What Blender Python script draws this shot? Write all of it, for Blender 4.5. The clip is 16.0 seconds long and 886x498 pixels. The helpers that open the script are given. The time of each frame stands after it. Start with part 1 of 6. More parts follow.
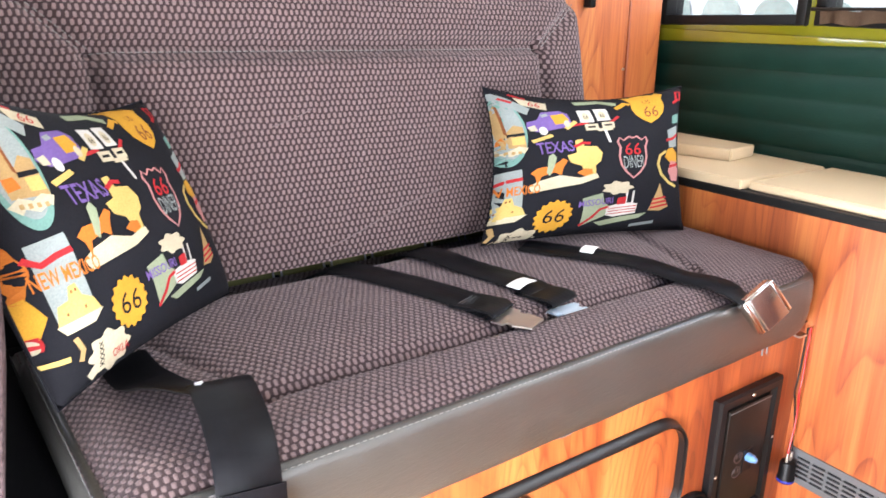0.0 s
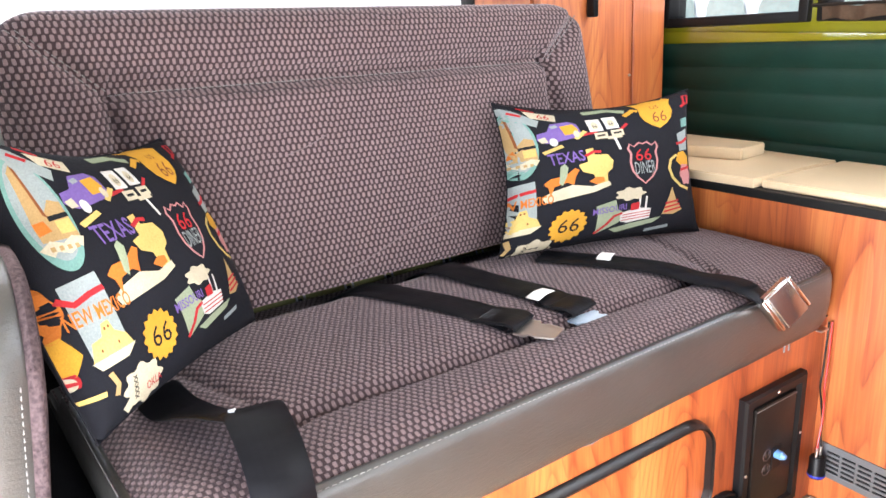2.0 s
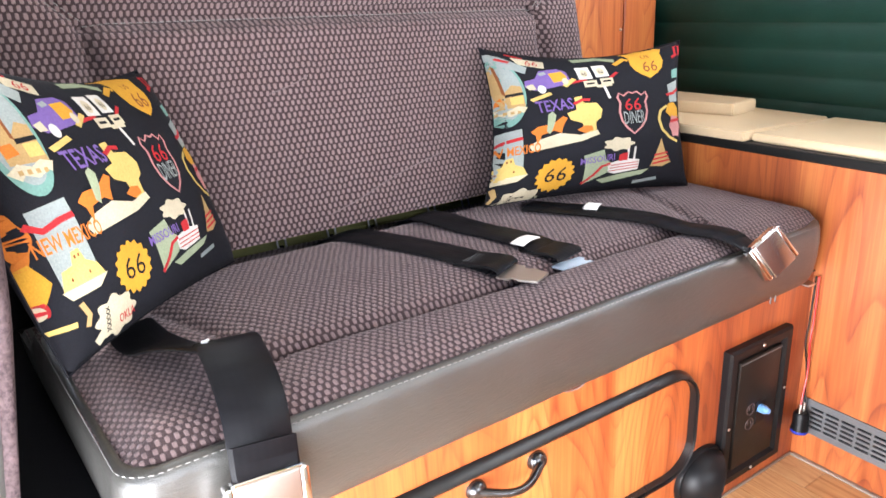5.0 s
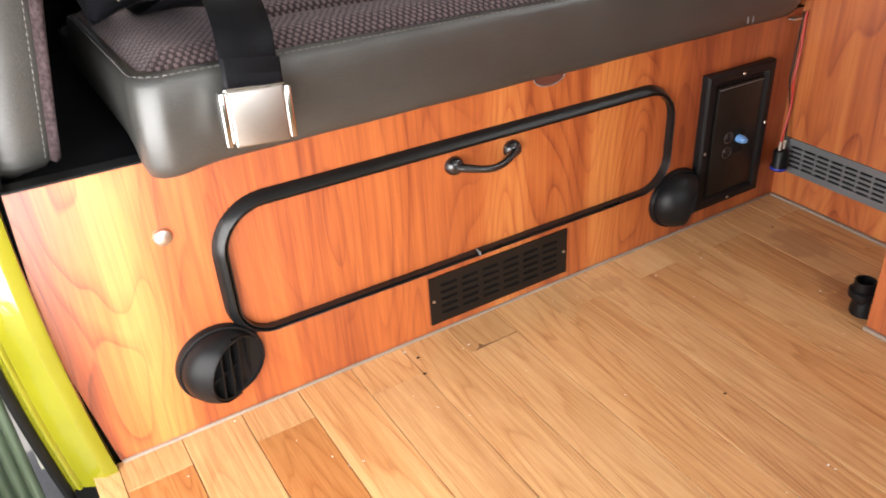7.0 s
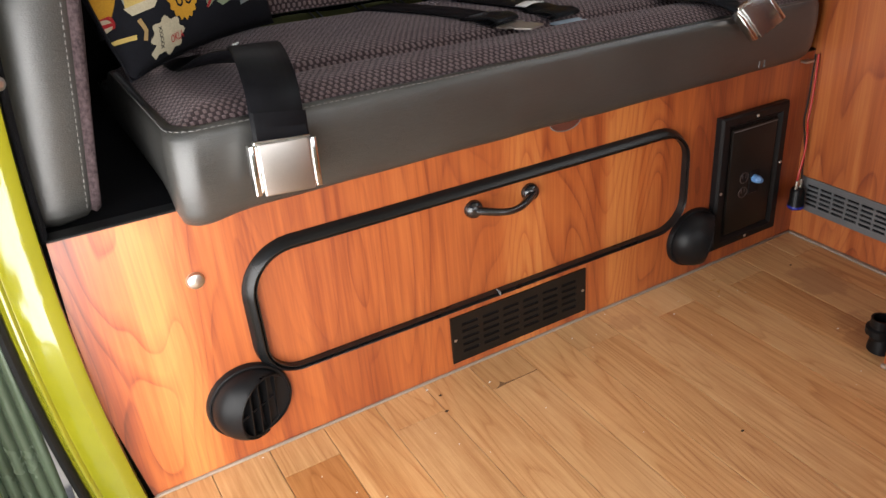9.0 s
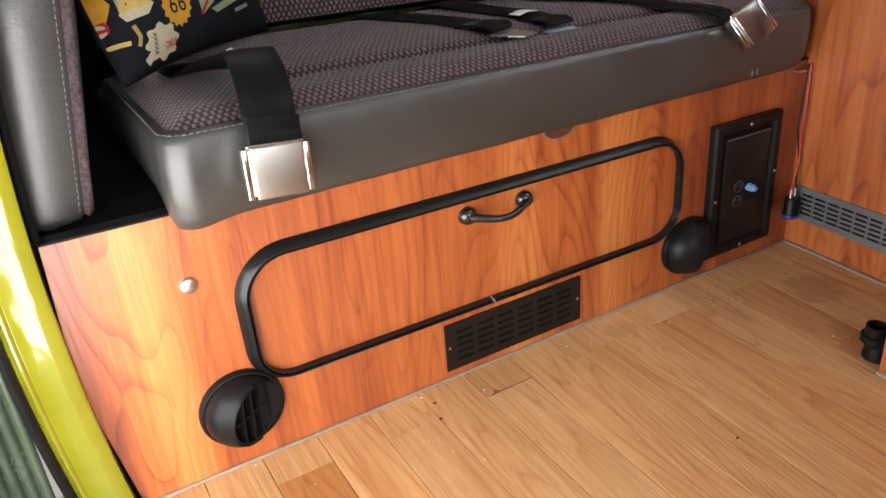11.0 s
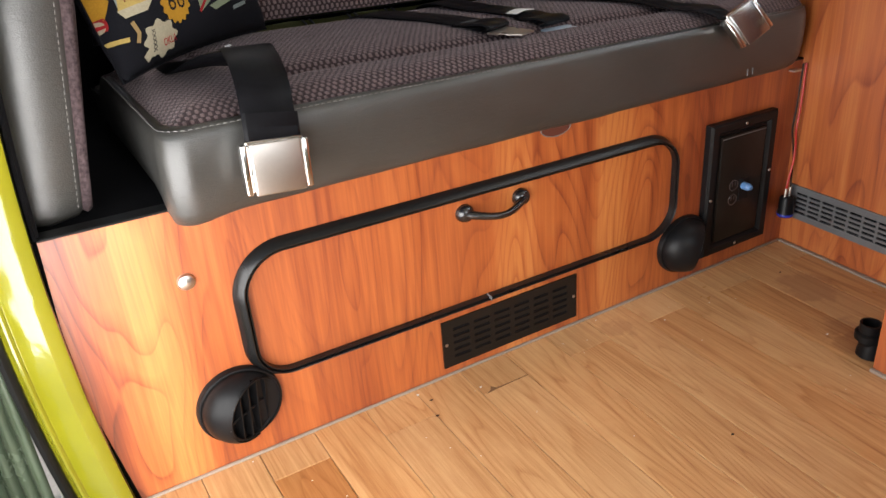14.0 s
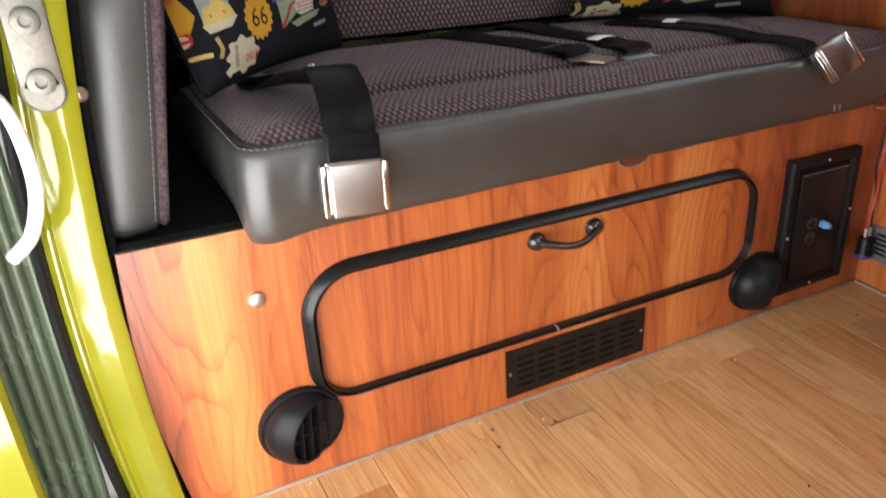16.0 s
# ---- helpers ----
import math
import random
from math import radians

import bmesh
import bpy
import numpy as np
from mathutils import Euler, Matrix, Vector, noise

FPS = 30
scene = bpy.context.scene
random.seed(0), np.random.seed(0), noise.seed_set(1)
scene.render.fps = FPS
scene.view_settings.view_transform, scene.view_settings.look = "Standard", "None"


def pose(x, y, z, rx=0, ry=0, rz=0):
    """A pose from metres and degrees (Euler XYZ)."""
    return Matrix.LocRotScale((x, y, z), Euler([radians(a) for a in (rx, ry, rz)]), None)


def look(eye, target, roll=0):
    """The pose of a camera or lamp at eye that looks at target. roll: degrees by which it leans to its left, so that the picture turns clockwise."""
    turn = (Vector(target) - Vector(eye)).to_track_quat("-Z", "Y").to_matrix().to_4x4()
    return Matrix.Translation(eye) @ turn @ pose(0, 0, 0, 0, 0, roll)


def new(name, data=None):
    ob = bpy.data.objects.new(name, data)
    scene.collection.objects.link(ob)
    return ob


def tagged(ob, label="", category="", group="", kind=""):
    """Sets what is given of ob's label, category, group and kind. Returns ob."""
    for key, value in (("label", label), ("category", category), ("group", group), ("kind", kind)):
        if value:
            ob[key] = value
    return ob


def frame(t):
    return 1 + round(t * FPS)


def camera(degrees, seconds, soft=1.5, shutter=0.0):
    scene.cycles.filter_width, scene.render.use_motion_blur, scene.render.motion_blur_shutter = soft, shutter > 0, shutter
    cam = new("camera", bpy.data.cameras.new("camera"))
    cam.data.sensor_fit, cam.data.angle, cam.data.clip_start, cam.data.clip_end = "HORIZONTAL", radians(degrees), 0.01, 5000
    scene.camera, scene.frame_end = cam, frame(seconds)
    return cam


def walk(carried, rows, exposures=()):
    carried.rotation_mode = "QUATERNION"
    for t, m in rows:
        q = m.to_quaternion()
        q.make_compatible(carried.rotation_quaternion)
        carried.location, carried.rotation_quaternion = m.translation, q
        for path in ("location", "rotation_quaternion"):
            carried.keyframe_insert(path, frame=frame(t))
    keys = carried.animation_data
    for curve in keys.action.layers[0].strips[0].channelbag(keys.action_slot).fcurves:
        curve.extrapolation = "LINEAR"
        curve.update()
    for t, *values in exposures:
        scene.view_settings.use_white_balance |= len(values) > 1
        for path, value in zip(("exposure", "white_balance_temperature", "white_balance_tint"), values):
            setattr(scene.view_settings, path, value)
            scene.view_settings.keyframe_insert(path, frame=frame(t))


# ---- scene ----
cam = camera(57.1, 16.0, shutter=0.5)
PATH = [
    (0, (-0.938, -0.51, 0.754), (0.135, 1.017, 0.033), -0.1),
    (0.5, (-0.953, -0.505, 0.742), (0.101, 1.028, 0.008), -0.9),
    (1, (-0.956, -0.51, 0.752), (0.091, 1.038, 0.039), -2.2),
    (1.5, (-0.948, -0.521, 0.753), (0.091, 1.032, 0.04), -2.5),
    (2, (-0.945, -0.52, 0.765), (0.098, 1.039, 0.071), -3.8),
    (2.5, (-0.943, -0.518, 0.753), (0.122, 1.041, 0.093), -2.9),
    (3, (-0.944, -0.517, 0.745), (0.108, 1.037, 0.053), -2.7),
    (3.2, (-0.944, -0.51, 0.731), (0.112, 1.044, 0.045), -3.0),
    (5.3, (-0.939, -0.522, 0.723), (0.106, 0.992, -0.06), -2.6),
    (5.5, (-0.943, -0.538, 0.712), (0.086, 0.952, -0.137), -2.5),
    (5.6, (-0.955, -0.574, 0.702), (0.049, 0.92, -0.168), -2.9),
    (6, (-0.976, -0.592, 0.647), (-0.007, 0.792, -0.423), -0.1),
    (6.5, (-1.005, -0.604, 0.608), (0.014, 0.698, -0.519), -0.5),
    (7, (-0.972, -0.696, 0.603), (-0.133, 0.787, -0.444), -3.6),
    (7.5, (-0.956, -0.702, 0.606), (-0.143, 0.812, -0.418), -6.5),
    (8, (-0.962, -0.704, 0.611), (-0.161, 0.841, -0.376), -5.6),
    (8.5, (-0.978, -0.713, 0.614), (-0.175, 0.842, -0.355), -5.6),
    (8.7, (-0.976, -0.718, 0.624), (-0.175, 0.836, -0.347), -5.2),
    (11, (-0.974, -0.727, 0.614), (-0.153, 0.839, -0.32), -4.9),
    (11.5, (-0.972, -0.73, 0.609), (-0.158, 0.835, -0.335), -5.3),
    (12, (-0.97, -0.728, 0.608), (-0.164, 0.834, -0.346), -5.1),
    (12.5, (-0.967, -0.727, 0.607), (-0.157, 0.828, -0.354), -5.2),
    (13, (-0.972, -0.729, 0.608), (-0.154, 0.823, -0.351), -4.8),
    (13.5, (-0.978, -0.728, 0.607), (-0.157, 0.822, -0.354), -4.5),
    (14, (-0.979, -0.73, 0.612), (-0.146, 0.831, -0.321), -4.6),
    (14.5, (-0.981, -0.731, 0.613), (-0.145, 0.832, -0.314), -4.5),
    (15, (-0.987, -0.725, 0.609), (-0.167, 0.847, -0.316), -4.0),
    (15.5, (-0.992, -0.715, 0.603), (-0.213, 0.865, -0.344), -2.8),
    (16, (-0.996, -0.697, 0.618), (-0.245, 0.926, -0.277), -3.4),
]
walk(cam, [(t, look(eye, target, roll)) for t, eye, target, roll in PATH],
     [(0, 1.27, 6100, 12), (3.2, 1.27, 6100, 12), (5.5, 1.16, 6100, 12), (6.2, 0.70, 6250, 11), (6.6, 0.27, 6400, 11), (7.0, -0.18, 6500, 10),
      (7.6, -0.50, 6500, 10), (8.3, -0.74, 6500, 10), (9.0, -0.70, 6500, 10), (11.0, -0.55, 6500, 10), (16.0, -0.55, 6500, 10)])

# ---- light ----
world = bpy.data.worlds.new("sky")
scene.world = world
world.use_nodes = True
wn = world.node_tree
sky = wn.nodes.new("ShaderNodeTexSky")
sky.sky_type, sky.sun_disc = "NISHITA", False
SUN_EL, SUN_AZ = 55.0, 335.0     # azimuth of the sun, degrees from +y clockwise
sky.sun_elevation, sky.sun_rotation = radians(SUN_EL), radians(SUN_AZ)
sky.air_density, sky.dust_density = 1.0, 2.5
wn.links.new(sky.outputs[0], wn.nodes["Background"].inputs[0])
wn.nodes["Background"].inputs[1].default_value = 0.15
sun = new("sun", bpy.data.lights.new("sun", "SUN"))
sun.data.energy, sun.data.angle, sun.data.color = 4.0, radians(3), (1.0, 0.95, 0.88)
sd = Vector((math.sin(radians(SUN_AZ)) * math.cos(radians(SUN_EL)), math.cos(radians(SUN_AZ)) * math.cos(radians(SUN_EL)), math.sin(radians(SUN_EL))))
sun.matrix_world = look(sd * 5, (0, 0, 0))


def sky_lamp(name, at, to, sx, sy, watts, color=(1, 1, 1)):
    ob = new(name, bpy.data.lights.new(name, "AREA"))
    ob.data.shape, ob.data.size, ob.data.size_y, ob.data.energy, ob.data.color = "RECTANGLE", sx, sy, watts, color
    ob.matrix_world = look(at, to)
    return ob


# skylight that falls in through the door opening and the windscreen
sky_lamp("skylight_door", (-1.18, -0.34, 0.27), (-0.46, 0.38, 0.25), 0.70, 0.55, 17.5, (1.0, 0.98, 0.96))
sky_lamp("skylight_windscreen", (-0.45, -1.95, 1.02), (-0.40, 0.4, 0.66), 1.0, 0.5, 15.0, (0.97, 0.98, 1.0))
sky_lamp("skylight_tailgate", (-0.43, 0.97, 1.08), (-0.40, -0.2, 0.55), 0.9, 0.4, 5.5, (0.97, 0.98, 1.0))
sky_lamp("skylight_side_window", (0.19, -0.29, 0.93), (-0.5, 0.15, 0.55), 0.85, 0.35, 4, (0.97, 0.98, 1.0))


# ---- materials ----
class Nodes:
    def __init__(self, name):
        self.m = bpy.data.materials.new(name)
        self.m.use_nodes = True
        self.t = self.m.node_tree
        self.b = self.t.nodes["Principled BSDF"]

    def n(self, kind, **kw):
        node = self.t.nodes.new("ShaderNode" + kind)
        for k, v in kw.items():
            if k in node.inputs:
                self.put(node, k, v)
        return node

    def put(self, node, key, v):
        if isinstance(v, bpy.types.NodeSocket):
            self.t.links.new(v, node.inputs[key])
        else:
            node.inputs[key].default_value = v

    def math(self, op, a, b=0.0):
        node = self.t.nodes.new("ShaderNodeMath")
        node.operation = op
        self.put(node, 0, a), self.put(node, 1, b)
        return node.outputs[0]

    def coords(self, scale=(1, 1, 1), uv=False, shift=None):
        tc = self.t.nodes.new("ShaderNodeTexCoord")
        mp = self.t.nodes.new("ShaderNodeMapping")
        self.t.links.new(tc.outputs["UV" if uv else "Object"], mp.inputs[0])
        mp.inputs["Scale"].default_value = scale
        if shift is not None:
            self.t.links.new(shift, mp.inputs["Location"])
        return mp.outputs[0]

    def noise(self, vec, scale, detail=3.0, rough=0.55, dist=0.0):
        return self.n("TexNoise", Vector=vec, Scale=scale, Detail=detail, Roughness=rough, Distortion=dist).outputs[0]

    def ramp(self, fac, stops):
        r = self.t.nodes.new("ShaderNodeValToRGB")
        self.t.links.new(fac, r.inputs[0])
        while len(r.color_ramp.elements) < len(stops):
            r.color_ramp.elements.new(0.5)
        for e, (p, c) in zip(r.color_ramp.elements, stops):
            e.position, e.color = p, (c[0], c[1], c[2], 1) if not isinstance(c, (int, float)) else (c, c, c, 1)
        return r.outputs[0]

    def mix(self, fac, a, b, kind="MIX"):
        node = self.t.nodes.new("ShaderNodeMix")
        node.data_type, node.blend_type = "RGBA", kind
        for i, v in ((0, fac), (6, a), (7, b)):
            if isinstance(v, bpy.types.NodeSocket):
                self.t.links.new(v, node.inputs[i])
            else:
                node.inputs[i].default_value = v if i == 0 else (*v, 1)
        return node.outputs[2]

    def bump(self, height, strength=0.3, dist=0.001, normal=None):
        node = self.n("Bump", Height=height, Strength=strength, Distance=dist)
        if normal is not None:
            self.t.links.new(normal, node.inputs["Normal"])
        self.t.links.new(node.outputs[0], self.b.inputs["Normal"])
        return node.outputs[0]

    def base(self, color, rough=0.5, metal=0.0, **kw):
        self.put(self.b, "Base Color", color if isinstance(color, bpy.types.NodeSocket) else (*color, 1))
        self.put(self.b, "Roughness", rough), self.put(self.b, "Metallic", metal)
        for k, v in kw.items():
            self.put(self.b, k.replace("_", " "), v)
        return self


def plain(name, color, rough=0.5, metal=0.0, vary=0.12, scale=60.0, bump=0.1, **kw):
    """A worn plain surface: mottled at two scales, with a fine relief."""
    m = Nodes(name)
    v = m.coords()
    big, fine = m.noise(v, scale * 0.12, 3), m.noise(v, scale * 6, 3)
    both = m.math("ADD", m.math("MULTIPLY", big, 0.6), m.math("MULTIPLY", fine, 0.4))
    dark = tuple(c * (1 - vary) for c in color)
    light = tuple(min(1.0, c * (1 + vary)) for c in color)
    m.base(m.ramp(both, [(0.3, dark), (0.7, light)]), m.ramp(big, [(0.3, max(0.02, rough - 0.07)), (0.7, min(1, rough + 0.07))]), metal, **kw)
    if bump:
        m.bump(fine, bump, 0.0006)
    return m.m


def cherry(name, axis):
    """Cherry laminate, its grain along one axis: broad bands of tone, thin growth lines that close into arches, pores."""
    m = Nodes(name)

    def along(across, way):
        k = [across] * 3
        k[axis] = way
        at = m.coords(tuple(k))
        at.node.inputs["Location"].default_value = (1.5, 0.0, 0.4)
        return at
    field = m.noise(along(8.0, 1.4), 1.0, 2.0, 0.38, 0.3)
    saw = m.math("FRACT", m.math("MULTIPLY", field, 27.0))
    line = m.ramp(saw, [(0.0, 0.15), (0.55, 0.0), (0.86, 0.55), (0.95, 1.0), (1.0, 0.15)])
    strength = m.ramp(m.noise(along(9.0, 0.9), 1.0, 2, 0.5), [(0.36, 0.10), (0.62, 1.0)])
    band = m.noise(along(10.0, 0.45), 1.0, 2.5, 0.5, 0.1)
    streak = m.noise(along(48, 1.4), 1.0, 4, 0.6, 0.2)
    pores = m.noise(along(330, 9.0), 1.0, 3, 0.6)
    tone = m.math("ADD", m.math("ADD", m.math("MULTIPLY", band, 0.46), 0.03), m.math("MULTIPLY", streak, 0.28))
    tone = m.math("ADD", tone, m.math("MULTIPLY", pores, 0.16))
    tone = m.math("SUBTRACT", tone, m.math("MULTIPLY", m.math("MULTIPLY", line, strength), 0.10))
    col = m.ramp(tone, [(0.30, (0.095, 0.014, 0.004)), (0.40, (0.230, 0.042, 0.0095)), (0.49, (0.395, 0.098, 0.020)), (0.61, (0.56, 0.205, 0.050))])
    m.base(col, m.ramp(streak, [(0.3, 0.38), (0.7, 0.46)]), Specular_IOR_Level=0.95, Coat_Weight=0.3, Coat_Roughness=0.34)
    m.bump(pores, 0.08, 0.0005)
    return m.m


def oak(name, depth=1.0):
    """Varnished oak strip; every strip has its own tone and its own cut of the grain, flame-figured or straight."""
    m = Nodes(name)
    info = m.t.nodes.new("ShaderNodeObjectInfo")
    rnd = info.outputs["Random"]
    off = m.t.nodes.new("ShaderNodeCombineXYZ")
    m.t.links.new(m.math("MULTIPLY", rnd, 37.0), off.inputs[0])
    m.t.links.new(m.math("MULTIPLY", rnd, 91.0), off.inputs[1])
    other = m.math("FRACT", m.math("MULTIPLY", rnd, 17.31))
    third = m.math("FRACT", m.math("MULTIPLY", rnd, 53.77))
    field = m.noise(m.coords((15, 1.2, 1), shift=off.outputs[0]), 1.0, 1.8, 0.4, 0.2)
    saw = m.math("FRACT", m.math("MULTIPLY", field, m.math("ADD", 13.0, m.math("MULTIPLY", third, 16.0))))
    ring = m.ramp(saw, [(0.0, 0.25), (0.45, 0.0), (0.80, 0.45), (0.93, 1.0), (1.0, 0.25)])
    fine = m.noise(m.coords((150, 3.0, 1), shift=off.outputs[0]), 1.0, 2, 0.5)
    pores = m.noise(m.coords((420, 18, 1), shift=off.outputs[0]), 1.0, 3, 0.65)
    cloud = m.noise(m.coords((11, 4, 1), shift=off.outputs[0]), 1.0, 3, 0.5)
    tone = m.math("ADD", m.math("MULTIPLY", pores, 0.34), m.math("MULTIPLY", rnd, 0.13))
    tone = m.math("ADD", tone, m.math("ADD", m.math("MULTIPLY", cloud, 0.28), m.math("MULTIPLY", fine, 0.30)))
    tone = m.math("SUBTRACT", tone, m.math("MULTIPLY", m.math("MULTIPLY", ring, m.ramp(other, [(0.1, 0.35), (0.9, 1.0)])), 0.17))
    col = m.ramp(tone, [(0.24, (0.29, 0.124, 0.043)), (0.40, (0.44, 0.226, 0.092)), (0.54, (0.56, 0.328, 0.150)), (0.74, (0.66, 0.435, 0.225))])
    col = m.mix(m.ramp(other, [(0.45, 0.0), (1.0, 0.6)]), col, m.mix(1.0, col, (1.0, 0.86, 0.72), "MULTIPLY"))
    scuff = m.noise(m.coords((8, 8, 8)), 1.0, 5, 0.7)
    col = m.mix(m.ramp(scuff, [(0.54, 0.0), (0.74, 0.38)]), col, (0.40, 0.185, 0.075))
    place = m.t.nodes.new("ShaderNodeTexCoord").outputs["Object"]
    ragged = m.math("MULTIPLY", m.math("SUBTRACT", m.noise(place, 30, 4, 0.65), 0.5), 0.09)
    # red-brown stains; those by the hose coupling also paint its shadow
    for cx, cy, r, amount in ((0.418, 0.372, 0.038, 0.40), (0.372, 0.292, 0.022, 0.40), (0.35, 0.256, 0.026, 0.45), (0.14, 0.455, 0.022, 0.30)):
        far = m.t.nodes.new("ShaderNodeVectorMath")
        far.operation = "DISTANCE"
        m.put(far, 0, place), m.put(far, 1, (cx, cy, 0.012))
        mark = m.math("MULTIPLY", m.ramp(m.math("ADD", far.outputs["Value"], ragged), [(r * 0.8, 1.0), (r * 1.15, 0.0)]), amount)
        col = m.mix(mark, col, (0.24, 0.088, 0.036))
    if depth != 1.0:
        col = m.mix(1.0, col, (0.72, 0.56, 0.42), "MULTIPLY")
    m.base(col, m.ramp(scuff, [(0.3, 0.27), (0.7, 0.43)]))
    m.bump(pores, 0.12, 0.0005)
    return m.m


def fabric(name, pitch=0.0070):
    """Seat plush: staggered lavender-brown tufts of raised pile on a dark ground."""
    m = Nodes(name)
    v = m.coords((1 / pitch, 1 / pitch, 1), uv=True)
    wob = m.n("VectorMath")
    nz = m.t.nodes.new("ShaderNodeTexNoise")
    m.put(nz, "Vector", v), m.put(nz, "Scale", 0.35)
    wob.operation = "MULTIPLY_ADD"
    m.put(wob, 0, nz.outputs["Color"]), m.put(wob, 1, (0.6, 0.6, 0)), m.put(wob, 2, v)
    sep = m.t.nodes.new("ShaderNodeSeparateXYZ")
    m.t.links.new(wob.outputs[0], sep.inputs[0])
    rowv = m.math("MULTIPLY", sep.outputs[1], 1.22)
    row = m.math("FLOOR", rowv)
    fu = m.math("SUBTRACT", m.math("FRACT", m.math("ADD", sep.outputs[0], m.math("MULTIPLY", row, 0.5))), 0.5)
    fv = m.math("SUBTRACT", m.math("FRACT", rowv), 0.5)
    d2 = m.math("ADD", m.math("POWER", m.math("ABSOLUTE", m.math("DIVIDE", fu, 0.29)), 3.6), m.math("POWER", m.math("ABSOLUTE", m.math("DIVIDE", fv, 0.46)), 3.6))
    tuft = m.ramp(d2, [(0.0, 1.0), (0.45, 0.82), (1.0, 0.0)])
    fine = m.noise(v, 9.0, 2, 0.7)
    wear = m.noise(v, 0.035, 4, 0.6)
    f = m.math("MULTIPLY", tuft, m.math("ADD", 0.45, m.math("MULTIPLY", fine, 1.0)))
    light = m.mix(wear, (0.130, 0.092, 0.092), (0.208, 0.151, 0.150))
    col = m.mix(m.ramp(f, [(0.04, 0.0), (0.95, 1.0)]), (0.036, 0.0230, 0.0240), light)
    m.base(col, 0.9, Sheen_Weight=0.26, Sheen_Roughness=0.40, Sheen_Tint=(0.95, 0.82, 0.85, 1), Specular_IOR_Level=0.15)
    m.bump(m.math("ADD", tuft, m.math("MULTIPLY", fine, 0.4)), 0.7, 0.0016)
    return m.m


def vinyl(name, color, rough=0.42, spec=0.8):
    m = Nodes(name)
    v = m.coords()
    cells = m.n("TexVoronoi", Vector=v, Scale=650.0)
    soft = m.noise(v, 14, 4, 0.6)
    m.base(m.ramp(soft, [(0.3, tuple(c * 0.85 for c in color)), (0.7, tuple(c * 1.2 for c in color))]), m.ramp(soft, [(0.3, rough - 0.06), (0.7, rough + 0.08)]))
    wr = m.noise(m.coords((26, 60, 95)), 1.0, 4, 0.6, 0.6)
    fine = m.noise(m.coords((70, 70, 330)), 1.0, 3, 0.6, 1.2)
    m.put(m.b, "Specular IOR Level", spec)
    m.bump(m.math("ADD", m.math("ADD", m.math("MULTIPLY", cells.outputs[0], 0.4), m.math("MULTIPLY", fine, 1.6)), m.math("MULTIPLY", wr, 1.0)), 0.24, 0.0011)
    return m.m


def webbing(name):
    m = Nodes(name)
    v = m.coords((1, 1, 1), uv=True)
    w = m.t.nodes.new("ShaderNodeTexWave")
    m.put(w, "Vector", v), m.put(w, "Scale", 130.0), m.put(w, "Distortion", 0.6)
    n1 = m.noise(v, 60, 3)
    m.base(m.ramp(n1, [(0.3, (0.004, 0.004, 0.005)), (0.7, (0.008, 0.008, 0.0095))]), 0.42, Specular_IOR_Level=0.09)
    m.bump(w.outputs["Fac"], 0.10, 0.0004)
    return m.m


CHERRY_Z = cherry("cherry_laminate", 2)
OAK, OAK_RED, FABRIC = oak("varnished_oak"), oak("varnished_red_oak", 0.6), fabric("seat_fabric")
PILE = plain("cut_pile", (0.080, 0.057, 0.060), 0.95, 0, 0.85, 2400, 0.9, Specular_IOR_Level=0.1)
VINYL = vinyl("grey_vinyl", (0.034, 0.0333, 0.0305), 0.36)
GREEN_VINYL = vinyl("dark_green_vinyl", (0.003, 0.021, 0.0145), 0.46, 0.22)


def car_paint(name, color):
    """Glossy hand-sprayed paint: slightly wavy, with a clear coat."""
    m = Nodes(name)
    v = m.coords()
    big = m.noise(v, 9, 3, 0.5)
    m.base(m.ramp(big, [(0.3, tuple(c * 0.9 for c in color)), (0.7, tuple(c * 1.1 for c in color))]), 0.14, 0.0, Coat_Weight=1.0, Coat_Roughness=0.05)
    wave = m.noise(m.coords((34, 34, 13)), 1.0, 2, 0.5, 0.3)
    normal = m.bump(m.math("ADD", wave, m.math("MULTIPLY", m.noise(v, 240, 2), 0.05)), 0.55, 0.0022)
    m.put(m.b, "Coat Normal", normal)
    return m.m


LIME = car_paint("lime_paint", (0.175, 0.168, 0.008))
BLACK = plain("black_plastic", (0.006, 0.006, 0.0065), 0.42, 0, 0.3, 60, 0.15, Specular_IOR_Level=0.2)
RUBBER = plain("black_rubber", (0.008, 0.008, 0.008), 0.45, 0, 0.3, 40, 0.1, Specular_IOR_Level=0.2)
BROWNBLACK = plain("dark_brown_metal", (0.013, 0.010, 0.008), 0.42, 0.1, 0.35, 90, 0.2, Specular_IOR_Level=0.2)
DIM = plain("dim_brown_plastic", (0.055, 0.036, 0.032), 0.4, 0, 0.2)
GREY_METAL = plain("grey_enamel", (0.14, 0.145, 0.15), 0.42, 0.2, 0.15, 70, 0.1)
CHROME = plain("chrome", (0.74, 0.73, 0.72), 0.16, 1.0, 0.06, 50, 0.02)
SATIN = plain("satin_chrome", (0.50, 0.465, 0.43), 0.40, 1.0, 0.05, 50, 0.02)
ZINC = plain("worn_zinc", (0.17, 0.16, 0.14), 0.5, 0.7, 0.45, 40, 0.2)
STEEL = plain("brushed_steel", (0.55, 0.53, 0.49), 0.32, 1.0, 0.15, 80, 0.1)
# black for real carpet and for painted shade in slots and gaps
CARPET_AND_SHADE = plain("black_carpet_and_shade", (0.006, 0.006, 0.007), 0.95, 0, 0.4, 200, 0.6, Specular_IOR_Level=0.1)
